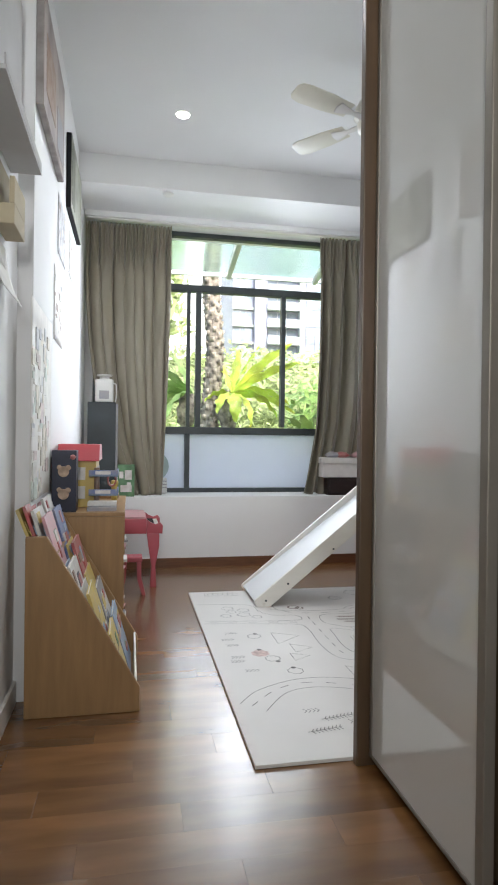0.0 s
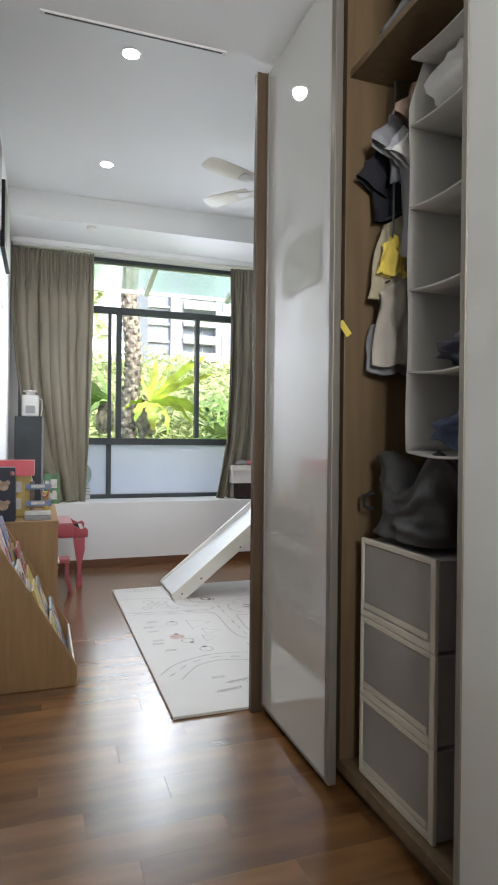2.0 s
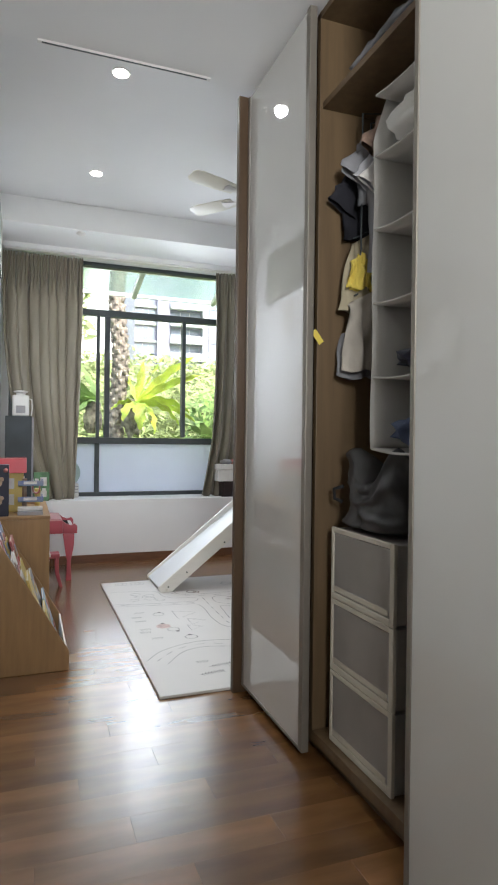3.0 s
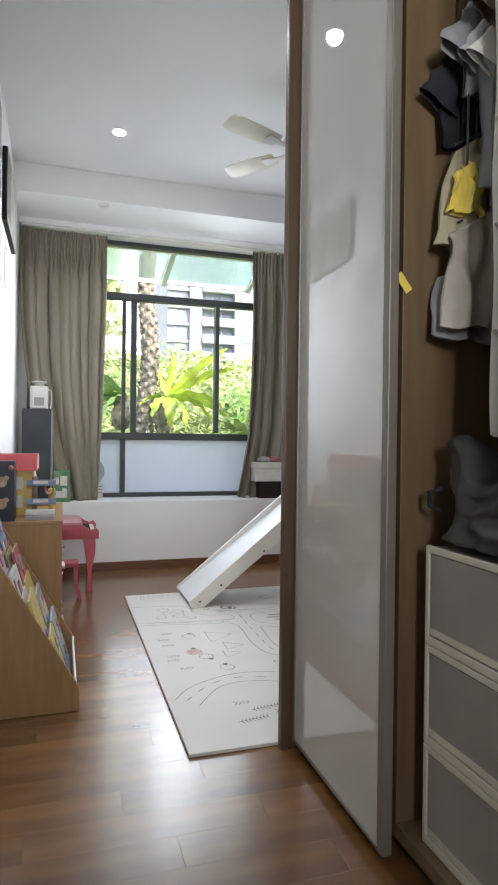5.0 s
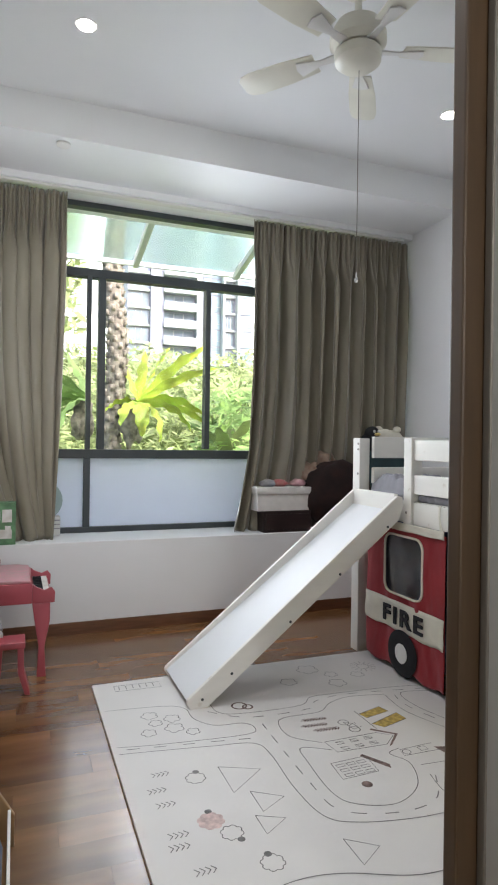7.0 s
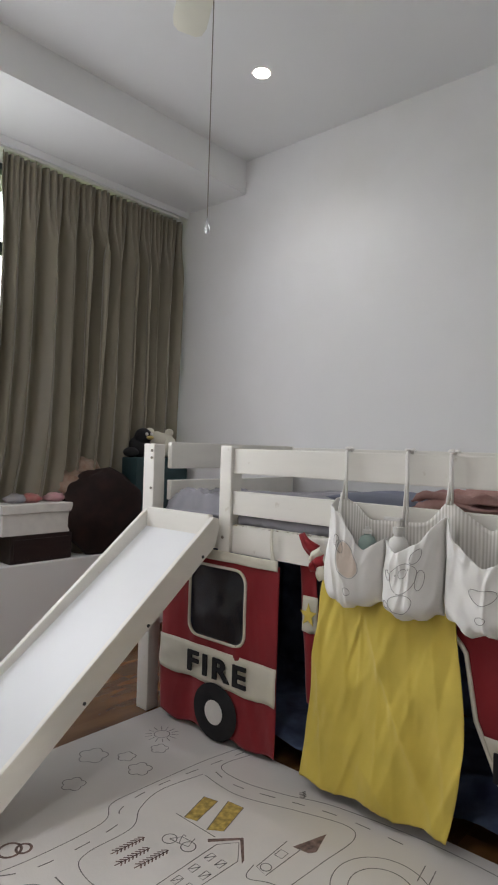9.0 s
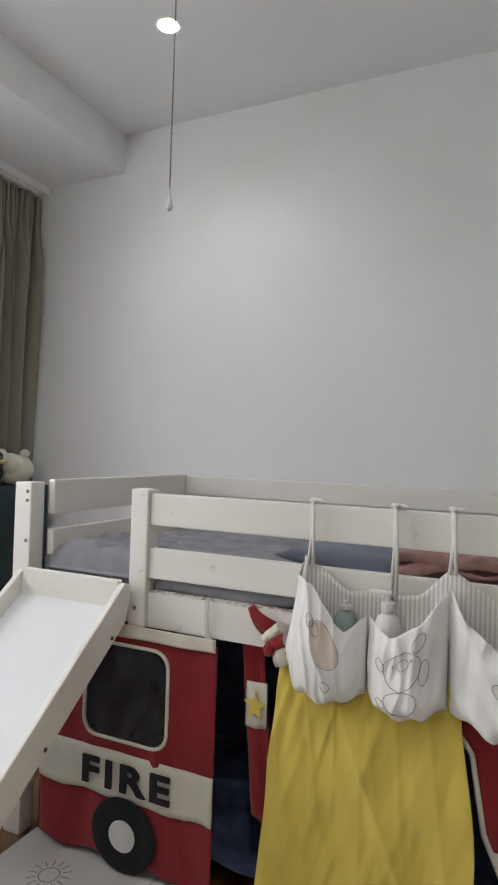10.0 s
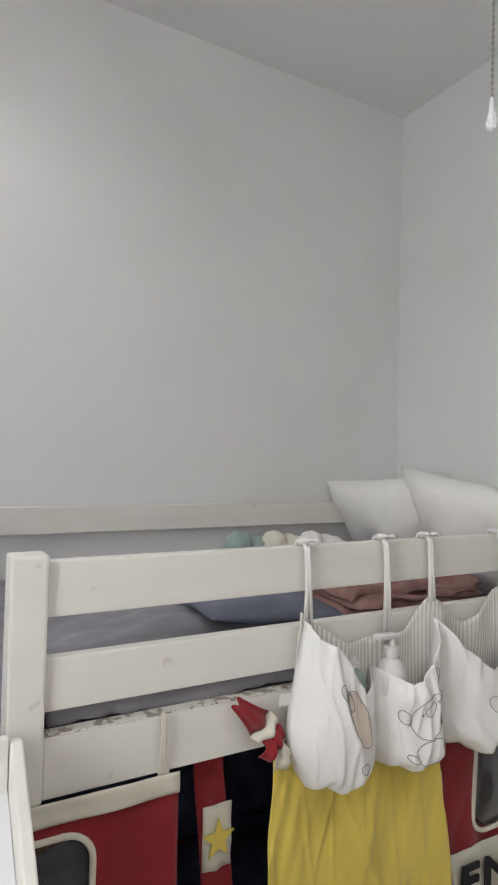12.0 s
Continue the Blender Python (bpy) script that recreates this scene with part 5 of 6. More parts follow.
dk = thing("dark_chest", "low dark wooden drawer box on the window seat", "chest")
M["darkwood"] = mat("dark_wood", (0.028, 0.018, 0.016), 0.4, vary=0.2, scale=5, stretch=(1, 8, 8))
box_part("chest_body", (1.72, 5.45, LEDGE + 0.0005, 2.06, 5.62, 0.665), M["darkwood"], dk, 0.004)
box_part("drawer_front", (1.735, 5.444, 0.545, 2.045, 5.4495, 0.645), M["darkwood"], dk, 0.002)
bx2 = thing("storage_box", "white fabric-covered box on the dark chest", "box")
box_part("lid", (1.665, 5.44, 0.775, 2.055, 5.63, 0.82), M["paper"], bx2, 0.004)
box_part("box_body", (1.675, 5.45, 0.6655, 2.045, 5.62, 0.7745), M["paper"], bx2, 0.004)
for x, mm, lb in ((1.86, "bred", "small red toy on a box"), (2.0, "bpink", "small pink toy on a box"), (1.78, "bgrey", "small grey toy on a box")):
    bm = bmesh.new()
    bm_ball(bm, (x, 5.53, 0.842), (0.06, 0.04, 0.024), 14, 0.35, x)
    tagged(part("toy", bm, M[mm], smooth=0), lb, "toy")
bean = bmesh.new()
M["brownfur"] = mat("dark_brown_plush", (0.018, 0.006, 0.004), 0.95, vary=0.25, scale=14, bump=0.6, bscale=160)
bm_ball(bean, (2.28, 5.50, 0.755), (0.27, 0.14, 0.235), 26, 0.16, 3)
tagged(part("bean_bag", bean, M["brownfur"], smooth=0), "dark brown plush cushion slumped on the window seat", "bean bag")
bm = bmesh.new()
bm_ball(bm, (2.12, 5.56, 0.90), (0.10, 0.07, 0.08), 18, 0.4, 7)
bm_ball(bm, (2.22, 5.58, 0.99), (0.09, 0.06, 0.06), 16, 0.4, 2)
tagged(part("soft_toy", bm, M["bbrown"], smooth=0), "brown and grey soft toys heaped behind a cushion", "soft toy")
tb = thing("teal_box", "dark teal storage box beside the bed end", "box")
M["darkteal"] = mat("dark_teal", (0.02, 0.05, 0.055), 0.6, vary=0.15)
box_part("bin", (2.46, 5.43, LEDGE + 0.0005, 2.86, 5.62, 1.06), M["darkteal"], tb, 0.008)
bm = bmesh.new()
bm_ball(bm, (2.55, 5.52, 1.125), (0.075, 0.06, 0.065), 18)
bm_ball(bm, (2.55, 5.49, 1.185), (0.055, 0.05, 0.05), 16)
bm_ball(bm, (2.47, 5.50, 1.09), (0.05, 0.04, 0.03), 12)
pg = tagged(part("soft_toy", bm, M["black"], smooth=0), "black plush bird toy with a yellow beak", "soft toy")
bm = bmesh.new()
bm_ball(bm, (2.56, 5.437, 1.178), (0.025, 0.02, 0.012), 12)
part("beak", bm, M["byel"], pg, "yellow beak", smooth=0)
for x in (2.54, 2.575):
    bm = bmesh.new()
    bm_ball(bm, (x, 5.445, 1.198), (0.011, 0.008, 0.011), 10)
    part("eye_patch", bm, M["bwhite"], pg, smooth=0)
bm = bmesh.new()
bm_ball(bm, (2.72, 5.52, 1.135), (0.11, 0.07, 0.075), 20, 0.1)
bm_ball(bm, (2.66, 5.50, 1.165), (0.065, 0.055, 0.055), 16)
for x in (2.615, 2.77):
    bm_ball(bm, (x, 5.51, 1.215), (0.035, 0.012, 0.025), 12)
tagged(part("soft_toy", bm, M["cream"], smooth=0), "pale tan plush animal lying on a box", "soft toy")


# pictures, papers and a holder on the left wall
def canvas(label, ya, yb, z0, z1, side, face, extra=()):
    c = thing("picture", label, "picture", "wall pictures")
    box_part("canvas", (XL + 0.001, ya, z0, XL + 0.026, yb, z1), side, c, 0.002)
    f = box_part("print", (XL + 0.0262, ya + 0.002, z0 + 0.002, XL + 0.0285, yb - 0.002, z1 - 0.002), face, c, 0)
    for a, b, lo, hi, mm in extra:
        box_part("print_shape", (XL + 0.0287, ya + a * (yb - ya), z0 + lo * (z1 - z0), XL + 0.03, ya + b * (yb - ya), z0 + hi * (z1 - z0)), mm, f, 0)


M["art1"] = mat("faded_photo", (0.42, 0.36, 0.33), 0.5, vary=0.5, scale=5, second=(0.20, 0.17, 0.16))
M["art2"] = mat("dark_photo", (0.16, 0.17, 0.13), 0.5, vary=0.5, scale=7, second=(0.34, 0.34, 0.28))
M["artolive"] = mat("olive_print", (0.11, 0.115, 0.075), 0.5, vary=0.3, scale=9)
M["artside"] = mat("canvas_side", (0.40, 0.37, 0.35), 0.6, vary=0.5, scale=14, second=(0.22, 0.19, 0.18))
canvas("stretched canvas photo print on the wall", 3.20, 3.88, 2.15, 2.58, M["artside"], M["art1"], ((0.1, 0.5, 0.2, 0.7, M["bbrown"]), (0.6, 0.9, 0.1, 0.5, M["bgrey"])))
canvas("dark framed canvas picture on the wall", 4.25, 4.90, 2.175, 2.57, M["black"], M["art2"], ((0.05, 0.3, 0.1, 0.9, M["artolive"]),))


for i, c in enumerate(((0.66, 0.61, 0.52), (0.60, 0.65, 0.58), (0.68, 0.58, 0.55), (0.58, 0.58, 0.59))):
    M["pale%d" % (i + 1)] = mat("pale_print", c, 0.6, vary=0.2, scale=30)


def sheet(label, ya, yb, z0, z1, base, shapes, cat="paper"):
    s = thing("wall_paper_sheet", label, cat, "papers on the wall")
    bm = bmesh.new()
    bm_sheet(bm, lambda u, v: (XL + 0.003, ya + (yb - ya) * u, z0 + (z1 - z0) * v), 10, 10)
    part("page", bm, base, s, smooth=0, thick=0.001)
    rnd = random.Random(int(ya * 100))
    for i in range(shapes):
        a, b = rnd.random() * 0.8, rnd.random() * 0.85
        box_part("drawing", (XL + 0.0036, ya + a * (yb - ya), z0 + b * (z1 - z0), XL + 0.0039 + 0.00006 * i, ya + (a + 0.05 + 0.12 * rnd.random()) * (yb - ya), z0 + (b + 0.03 + 0.08 * rnd.random()) * (z1 - z0)), M[rnd.choice(["pale1", "pale2", "pale3", "pale4", "bwhite", "bbrown" if shapes < 20 else "pale1"])], s, 0)


sheet("children's painted paper picture pinned to the wall", 3.90, 4.24, 1.83, 2.11, M["pale4"], 14)
sheet("narrow paper cut-out pinned to the wall", 4.42, 4.60, 1.86, 2.13, M["bwhite"], 9)
sheet("pale paper collage pinned to the wall", 3.78, 4.12, 1.40, 1.74, M["paper"], 16)
sheet("tall illustrated wall chart, mostly white", 3.14, 3.70, 0.72, 1.45, M["paper"], 70, "poster")
hd = thing("wall_organiser", "grey metal wall board with a shelf of papers", "wall organiser")
M["greymetal"] = mat("grey_board", (0.46, 0.455, 0.445), 0.45, vary=0.04)
box_part("board", (XN + 0.001, 2.45, 1.93, XN + 0.02, 3.13, 2.44), M["greymetal"], hd, 0.003)
box_part("shelf", (XN + 0.001, 2.45, 1.83, XN + 0.10, 3.05, 1.842), M["greymetal"], hd, 0.002)
box_part("shelf_lip", (XN + 0.095, 2.45, 1.8425, XN + 0.10, 3.05, 1.87), M["greymetal"], hd, 0.001)
for y, mm, h in ((2.95, "bnavy", 0.09), (2.85, "bgrey", 0.12), (2.75, "bbrown", 0.10)):
    bm = bmesh.new()
    bm_ball(bm, (XN + 0.05, y, 1.842 + h * 0.45), (0.035, 0.05, h * 0.45), 12, 0.3, y)
    tagged(part("crumpled_cloth", bm, M[mm], smooth=0), "small dark cloth bundle on the wall shelf", "cloth")
hb = thing("letter_box", "beige cardboard letter holder on the wall", "holder")
M["kraft"] = mat("beige_card", (0.50, 0.43, 0.29), 0.7, vary=0.08)
box_part("pocket", (XN + 0.001, 2.80, 1.58, XN + 0.06, 2.98, 1.64), M["kraft"], hb, 0.003)
box_part("back", (XN + 0.001, 2.80, 1.6405, XN + 0.012, 2.98, 1.78), M["kraft"], hb, 0.002)
box_part("pocket_front", (XN + 0.045, 2.80, 1.6405, XN + 0.06, 2.98, 1.72), M["kraft"], hb, 0.002)
for y0, y1, z0, z1 in ((2.70, 2.98, 1.37, 1.55), (2.52, 2.72, 1.42, 1.72)):
    s = thing("note", "curled white paper note on the wall", "paper", "papers on the wall")
    bm = bmesh.new()
    bm_sheet(bm, lambda u, v: (XN + 0.004 + 0.05 * (1 - v) ** 2, y0 + (y1 - y0) * u, z0 + (z1 - z0) * v), 8, 8)
    part("page", bm, M["paper"], s, smooth=0, thick=0.001)


# wardrobe contents
def drawers():
    d = thing("drawer_unit", "frosted plastic three-drawer storage unit", "drawer unit")
    M["frostplastic"] = mat("frosted_plastic", (0.36, 0.34, 0.31), 0.35, vary=0.06, scale=5, Transmission_Weight=0.25)
    M["ivory"] = mat("ivory_plastic", (0.56, 0.52, 0.43), 0.4, vary=0.03)
    x0, x1, ya, yb = 0.955, 1.38, 1.60, 1.95
    zs = (0.0915, 0.319, 0.546, 0.772)
    for i in range(3):
        z0, z1 = zs[i], zs[i + 1] - 0.0015
        body = box_part("shell", (x0 + 0.012, ya + 0.002, z0 + 0.004, x1, yb - 0.002, z1 - 0.004), M["frostplastic"], d, 0.004, "frosted body")
        for a in ((x0, ya, z0, x0 + 0.0115, ya + 0.02, z1), (x0, yb - 0.014, z0, x0 + 0.0115, yb, z1), (x0, ya + 0.0205, z1 - 0.016, x0 + 0.0115, yb - 0.0145, z1), (x0, ya + 0.0205, z0, x0 + 0.0115, yb - 0.0145, z0 + 0.02)):
            box_part("rim", a, M["ivory"], d, 0.003, "ivory rim")
        fr = box_part("drawer_front", (x0 + 0.003, ya + 0.022, z0 + 0.024, x0 + 0.0118, yb - 0.016, z1 - 0.018), M["frostplastic"], d, 0.002, "frosted drawer front")
        box_part("pull_lip", (x0 + 0.001, ya + 0.03, z0 + 0.0245, x0 + 0.0028, yb - 0.02, z0 + 0.04), M["ivory"], fr, 0)


drawers()
bag = thing("duffel_bag", "dark grey fabric bag slumped on the drawer unit", "bag")
M["greyfab"] = mat("dark_grey_nylon", (0.048, 0.046, 0.045), 0.55, vary=0.2, scale=9, bump=0.3, bscale=250)


def bag_fn(u, v):
    a = 2 * math.pi * u
    ca, sa = math.cos(a), math.sin(a)
    box = (abs(ca) ** 5 + abs(sa) ** 5) ** (-1 / 5)
    p = Vector((ca * 1.5, sa * 1.5, v * 1.8))
    dent = 0.10 - 0.30 * abs(noise.noise(p * 1.1 + Vector((v * 1.5, 0, 3)))) - 0.10 * abs(noise.noise(p * 3.1))
    rim = (1 - max(0, (v - 0.86) / 0.14) ** 2) ** 0.5 * (1 - max(0, (0.08 - v) / 0.08) ** 2) ** 0.5
    r = rim * box * (1 + dent) * (1 - 0.10 * v)
    corner = abs(math.sin(2 * a)) ** 3
    lift = (0.075 * corner - 0.045 * (1 - corner)) * max(0, v - 0.35) / 0.65 * min(1, r)
    return (1.13 + 0.165 * r * ca, 1.785 + 0.15 * r * sa * (1 + 0.06 * v), 0.773 + 0.20 * v + lift - 0.06 * max(0, v - 0.86) / 0.14 * (1 - min(1, r)))


bm = bmesh.new()
bm_sheet(bm, bag_fn, 72, 36)
part("bag_body", bm, M["greyfab"], bag, smooth=0)
bm = bmesh.new()
bm_tube(bm, [(0.985, 1.93, 0.90), (0.965, 1.955, 0.89), (0.965, 1.95, 0.86), (0.985, 1.935, 0.85)], 0.006, 8)
part("strap_ring", bm, M["black"], bag, smooth=0)


def hanging_shelf():
    h = thing("hanging_shelf", "white fabric hanging shelf with clothes in it", "hanging shelf")
    M["sheer"] = mat("white_nonwoven", (0.58, 0.56, 0.52), 0.8, vary=0.04, bump=0.3, bscale=220)
    x0, x1, ya, yb = 0.985, 1.30, 1.47, 1.775
    zs = (1.022, 1.232, 1.447, 1.662, 1.877, 2.055)
    for y, t in ((ya, 0.004), (yb - 0.004, 0.004)):
        bm = bmesh.new()
        bm_sheet(bm, lambda u, v: (x0 + (x1 - x0) * u + 0.04 * max(0, v - 0.88) / 0.12 * (1 - u), y + 0.002 + 0.004 * math.sin(5 * math.pi * v), zs[0] + (zs[-1] - zs[0]) * v), 6, 40)
        part("side_wall", bm, M["sheer"], h, smooth=0, thick=0.003)
    for i, z in enumerate(zs):
        bm = bmesh.new()
        bm_sheet(bm, lambda u, v: (x0 + (x1 - x0) * u, ya + 0.006 + (yb - ya - 0.012) * v, z - 0.012 * math.sin(math.pi * v)), 6, 12)
        part("shelf_cloth", bm, M["sheer"], h, smooth=0, thick=0.006)
    box_part("back_wall", (x1 - 0.004, ya + 0.005, zs[0], x1, yb - 0.005, zs[-1]), M["sheer"], h, 0)
    for y in (ya + 0.08, yb - 0.08):
        bm = bmesh.new()
        bm_tube(bm, [(1.2, y, 2.05), (1.2, y, 2.123)], 0.004, 6)
        part("hook", bm, M["alu"], h)
    for z, mm, lb, s in ((1.879, "whitecloth", "white cloth bundled in a hanging shelf", (0.10, 0.11, 0.075)), (1.234, "bnavy", "dark folded clothes in a hanging shelf", (0.08, 0.09, 0.05)), (1.024, "navy", "navy folded clothes in a hanging shelf", (0.09, 0.10, 0.06))):
        bm = bmesh.new()
        bm_ball(bm, (1.075, 1.60, z + s[2] * 0.85), s, 22, 0.55, z)
        tagged(part("crumpled_cloth", bm, M[mm], smooth=0), lb, "clothes")


hanging_shelf()


def garment(label, y, z0, z1, xa, xb, material, sleeve, seed):
    g = thing("garment", label, "clothes", "clothes on the rail")
    bm = bmesh.new()
    for side in (1, -1):
        def at(u, v):
            w = 1 - 0.35 * max(0, 1 - v * 6) ** 1.5 if sleeve else 0.74 + 0.3 * v
            xx = (xa + xb) / 2 + (u - 0.5) * (xb - xa) * w
            drop = 0.05 * abs(2 * u - 1) * max(0, 1 - v * 4)
            yy = y + side * 0.012 * math.sin(math.pi * min(1, max(0.02, u))) ** 0.5 + 0.014 * math.sin(9 * u + seed) * (0.3 + v) * 0.8 + 0.02 * noise.noise(Vector((u * 5, v * 2.5, seed))) + 0.024 * noise.noise(Vector((u * 9, v * 3.5, seed)))
            return (xx, yy, z1 - drop + (z0 - z1 + drop) * v + 0.008 * math.sin(11 * u + seed) * v)
        bm_sheet(bm, at, 20, 22)
    part("body", bm, material, g, smooth=0)
    if sleeve:
        for xs, d in ((xa, -1), (xb, 1)):
            bm = bmesh.new()

            def arm(u, v):
                a = 2 * math.pi * u
                wide, flat = 0.035 + 0.022 * v, 0.010 + 0.006 * v
                n = noise.noise(Vector((math.cos(a) * 1.5, math.sin(a) * 1.5 + seed, v * 4)))
                cx, cz = xs - d * (0.05 - 0.062 * v), z1 - 0.055 - 0.105 * v
                return (cx + (wide + 0.02 * n) * math.cos(a) * 0.85, y + (flat + 0.01 * n) * math.sin(a) + 0.006 * math.sin(7 * v + seed), cz + 0.5 * d * wide * math.cos(a))
            bm_sheet(bm, arm, 20, 10)
            part("sleeve", bm, material, g, smooth=0)
    bm = bmesh.new()
    bm_tube(bm, [(xa + 0.04, y, z1 - 0.03), ((xa + xb) / 2, y, z1 + 0.01), ((xa + xb) / 2, y, 2.09), (1.21, y, 2.124), (1.225, y, 2.108)], 0.003, 6)
    part("hanger", bm, M["charcoal"], g)


M["tee1"] = mat("grey_jersey", (0.25, 0.25, 0.265), 0.85, vary=0.15, bump=0.3, bscale=200)
M["tee2"] = mat("pale_shirt", (0.46, 0.46, 0.49), 0.85, vary=0.15, bump=0.3, bscale=200)
M["tee3"] = mat("black_jersey", (0.012, 0.012, 0.018), 0.9)
M["khaki"] = mat("khaki_cotton", (0.40, 0.35, 0.24), 0.85, vary=0.1, bump=0.3, bscale=200)
M["beige"] = mat("beige_cotton", (0.46, 0.42, 0.36), 0.85, vary=0.1, bump=0.3, bscale=200)
M["peach"] = mat("peach_print", (0.42, 0.29, 0.22), 0.85, vary=0.3, scale=18)
for i, (lb, y, z0, z1, xa, xb, mm, sl) in enumerate((
        ("black child's shirt on a hanger", 1.975, 1.70, 1.96, 1.0, 1.28, "tee3", True), ("khaki child's shorts on a hanger", 1.955, 1.46, 1.73, 0.985, 1.22, "khaki", False),
        ("beige child's shorts on a hanger", 1.935, 1.27, 1.54, 0.978, 1.22, "beige", False), ("grey child's shirt on a hanger", 1.92, 1.80, 2.04, 1.01, 1.28, "tee1", True),
        ("yellow child's top on a hanger", 1.925, 1.53, 1.65, 0.995, 1.075, "yellow", False), ("grey child's shorts on a hanger", 1.965, 1.25, 1.44, 0.98, 1.2, "tee1", False),
        ("pale blue child's shirt on a hanger", 1.89, 1.58, 2.0, 1.035, 1.3, "tee2", True), ("white child's shirt on a hanger", 1.865, 1.60, 1.99, 1.05, 1.31, "whitecloth", True),
        ("striped grey child's top on a hanger", 1.845, 1.52, 1.93, 1.055, 1.3, "tee1", False), ("peach patterned child's shirt on a hanger", 1.85, 1.90, 2.09, 1.04, 1.3, "peach", True))):
    garment(lb, y, z0, z1, xa, xb, M[mm], sl, i * 1.7)
for k in range(3):
    f = thing("folded_clothes", "grey folded cloth on the top wardrobe shelf", "clothes", "clothes on the top shelf")
    bm = bmesh.new()
    puffy(bm, 1.0, 1.3, 1.62, 1.95, 2.1575 + 0.04 * k, 0.035, k, 0, 16)
    part("fold", bm, M["tee1"] if k != 1 else M["whitecloth"], f, smooth=0, thick=0.012)
tp = box_part("yellow_tape", (0.905, 2.0165, 1.325, 0.955, 2.0195, 1.345), M["yellow"], None, 0, m=Matrix.Translation((0.93, 2.018, 1.385)) @ Matrix.Rotation(radians(52), 4, "Y") @ Matrix.Translation((-0.93, -2.018, -1.335)))
tagged(tp, "strip of yellow tape stuck on the wardrobe panel", "tape")


# outside the window
M["grass"] = mat("grass_ground", (0.30, 0.38, 0.14), 0.9, vary=0.3, scale=0.5)
M["leaf"] = mat("fern_leaf", (0.58, 0.70, 0.11), 0.5, vary=0.25, scale=4, Transmission_Weight=0.0, Subsurface_Weight=0.15)
M["leafdark"] = mat("shrub_leaf", (0.34, 0.50, 0.16), 0.55, vary=0.3, scale=3)
M["leafpale"] = mat("pale_leaf", (0.42, 0.50, 0.22), 0.6, vary=0.25, scale=2)
M["bark"] = mat("palm_bark", (0.36, 0.31, 0.26), 0.9, vary=0.35, scale=14, bump=0.8, bscale=60)
M["render_white"] = mat("white_render", (0.80, 0.80, 0.80), 0.8, vary=0.04, scale=0.3)
M["render_lilac"] = mat("lilac_render", (0.36, 0.36, 0.47), 0.8, vary=0.06, scale=0.3)
M["tower_white"] = mat("pale_tower_render", (0.52, 0.54, 0.58), 0.8, vary=0.05, scale=0.3)
M["farglass"] = mat("far_glazing", (0.30, 0.35, 0.44), 0.6, vary=0.2, scale=0.4)
M["canopyglass"] = mat("canopy_glass", (0.74, 0.89, 0.87), 0.15, vary=0.02, Transmission_Weight=0.8, IOR=1.2)
bm = bmesh.new()
vs = [bm.verts.new((a * 600, 6.0 + (b * 700 if b else 0), -0.2)) for a, b in ((-1, 0), (1, 0), (1, 1), (-1, 1))]
bm.faces.new(vs)
tagged(part("ground", bm, M["grass"]), "grassy ground outside the window", "ground", kind="structure")
pw = box_part("garden_wall", (-3, 6.75, -0.2, 5, 6.9, 0.95), M["render_white"], None, 0.01)
tagged(pw, "low white wall outside the window", "wall", kind="structure")


def canopy():
    c = thing("glass_canopy", "sloping glass canopy with white ribs above the window", "canopy")
    m = Matrix.Translation((1.2, 6.05, 3.02)) @ Matrix.Rotation(radians(-14), 4, "X")
    for i in range(-2, 3):
        g = box_part("glass_panel", (i * 0.95 + 0.03, 0, 0.0, i * 0.95 + 0.92, 1.25, 0.012), M["canopyglass"], c, 0, m=m)
        g.visible_shadow = False
        box_part("rib", (i * 0.95 - 0.025, 0, -0.06, i * 0.95 + 0.025, 1.27, -0.002), M["render_white"], c, 0.004, m=m)
    box_part("edge_bar", (-2.3, 1.2705, -0.03, 3.0, 1.29, 0.02), M["render_white"], c, 0.003, m=m)


canopy()


def blade_leaf(bm, base, heading, lift, length, width, droop, wave, seed, n=14, twist=0.0):
    """A long strap leaf: rises, arches and droops."""
    p, a = Vector(base), lift
    rows = []
    for i in range(n + 1):
        t = i / n
        w = width * (math.sin(math.pi * min(1, 0.08 + 0.92 * t)) ** 0.7) * (1 + 0.12 * math.sin(26 * t + seed))
        d = Vector((math.cos(heading) * math.cos(a), math.sin(heading) * math.cos(a), math.sin(a)))
        side = Vector((-math.sin(heading), math.cos(heading), 0))
        up = side.cross(d)
        side, up = side * math.cos(twist) + up * math.sin(twist), up * math.cos(twist) - side * math.sin(twist)
        rows.append([bm.verts.new(p + side * (w * s) + up * (abs(s) * w * 0.25 + wave * math.sin(22 * t + 3 * s))) for s in (-1, 0, 1)])
        p = p + d * (length / n)
        a -= droop / n
    for r, q in zip(rows, rows[1:]):
        for k in range(2):
            bm.faces.new((r[k], r[k + 1], q[k + 1], q[k]))


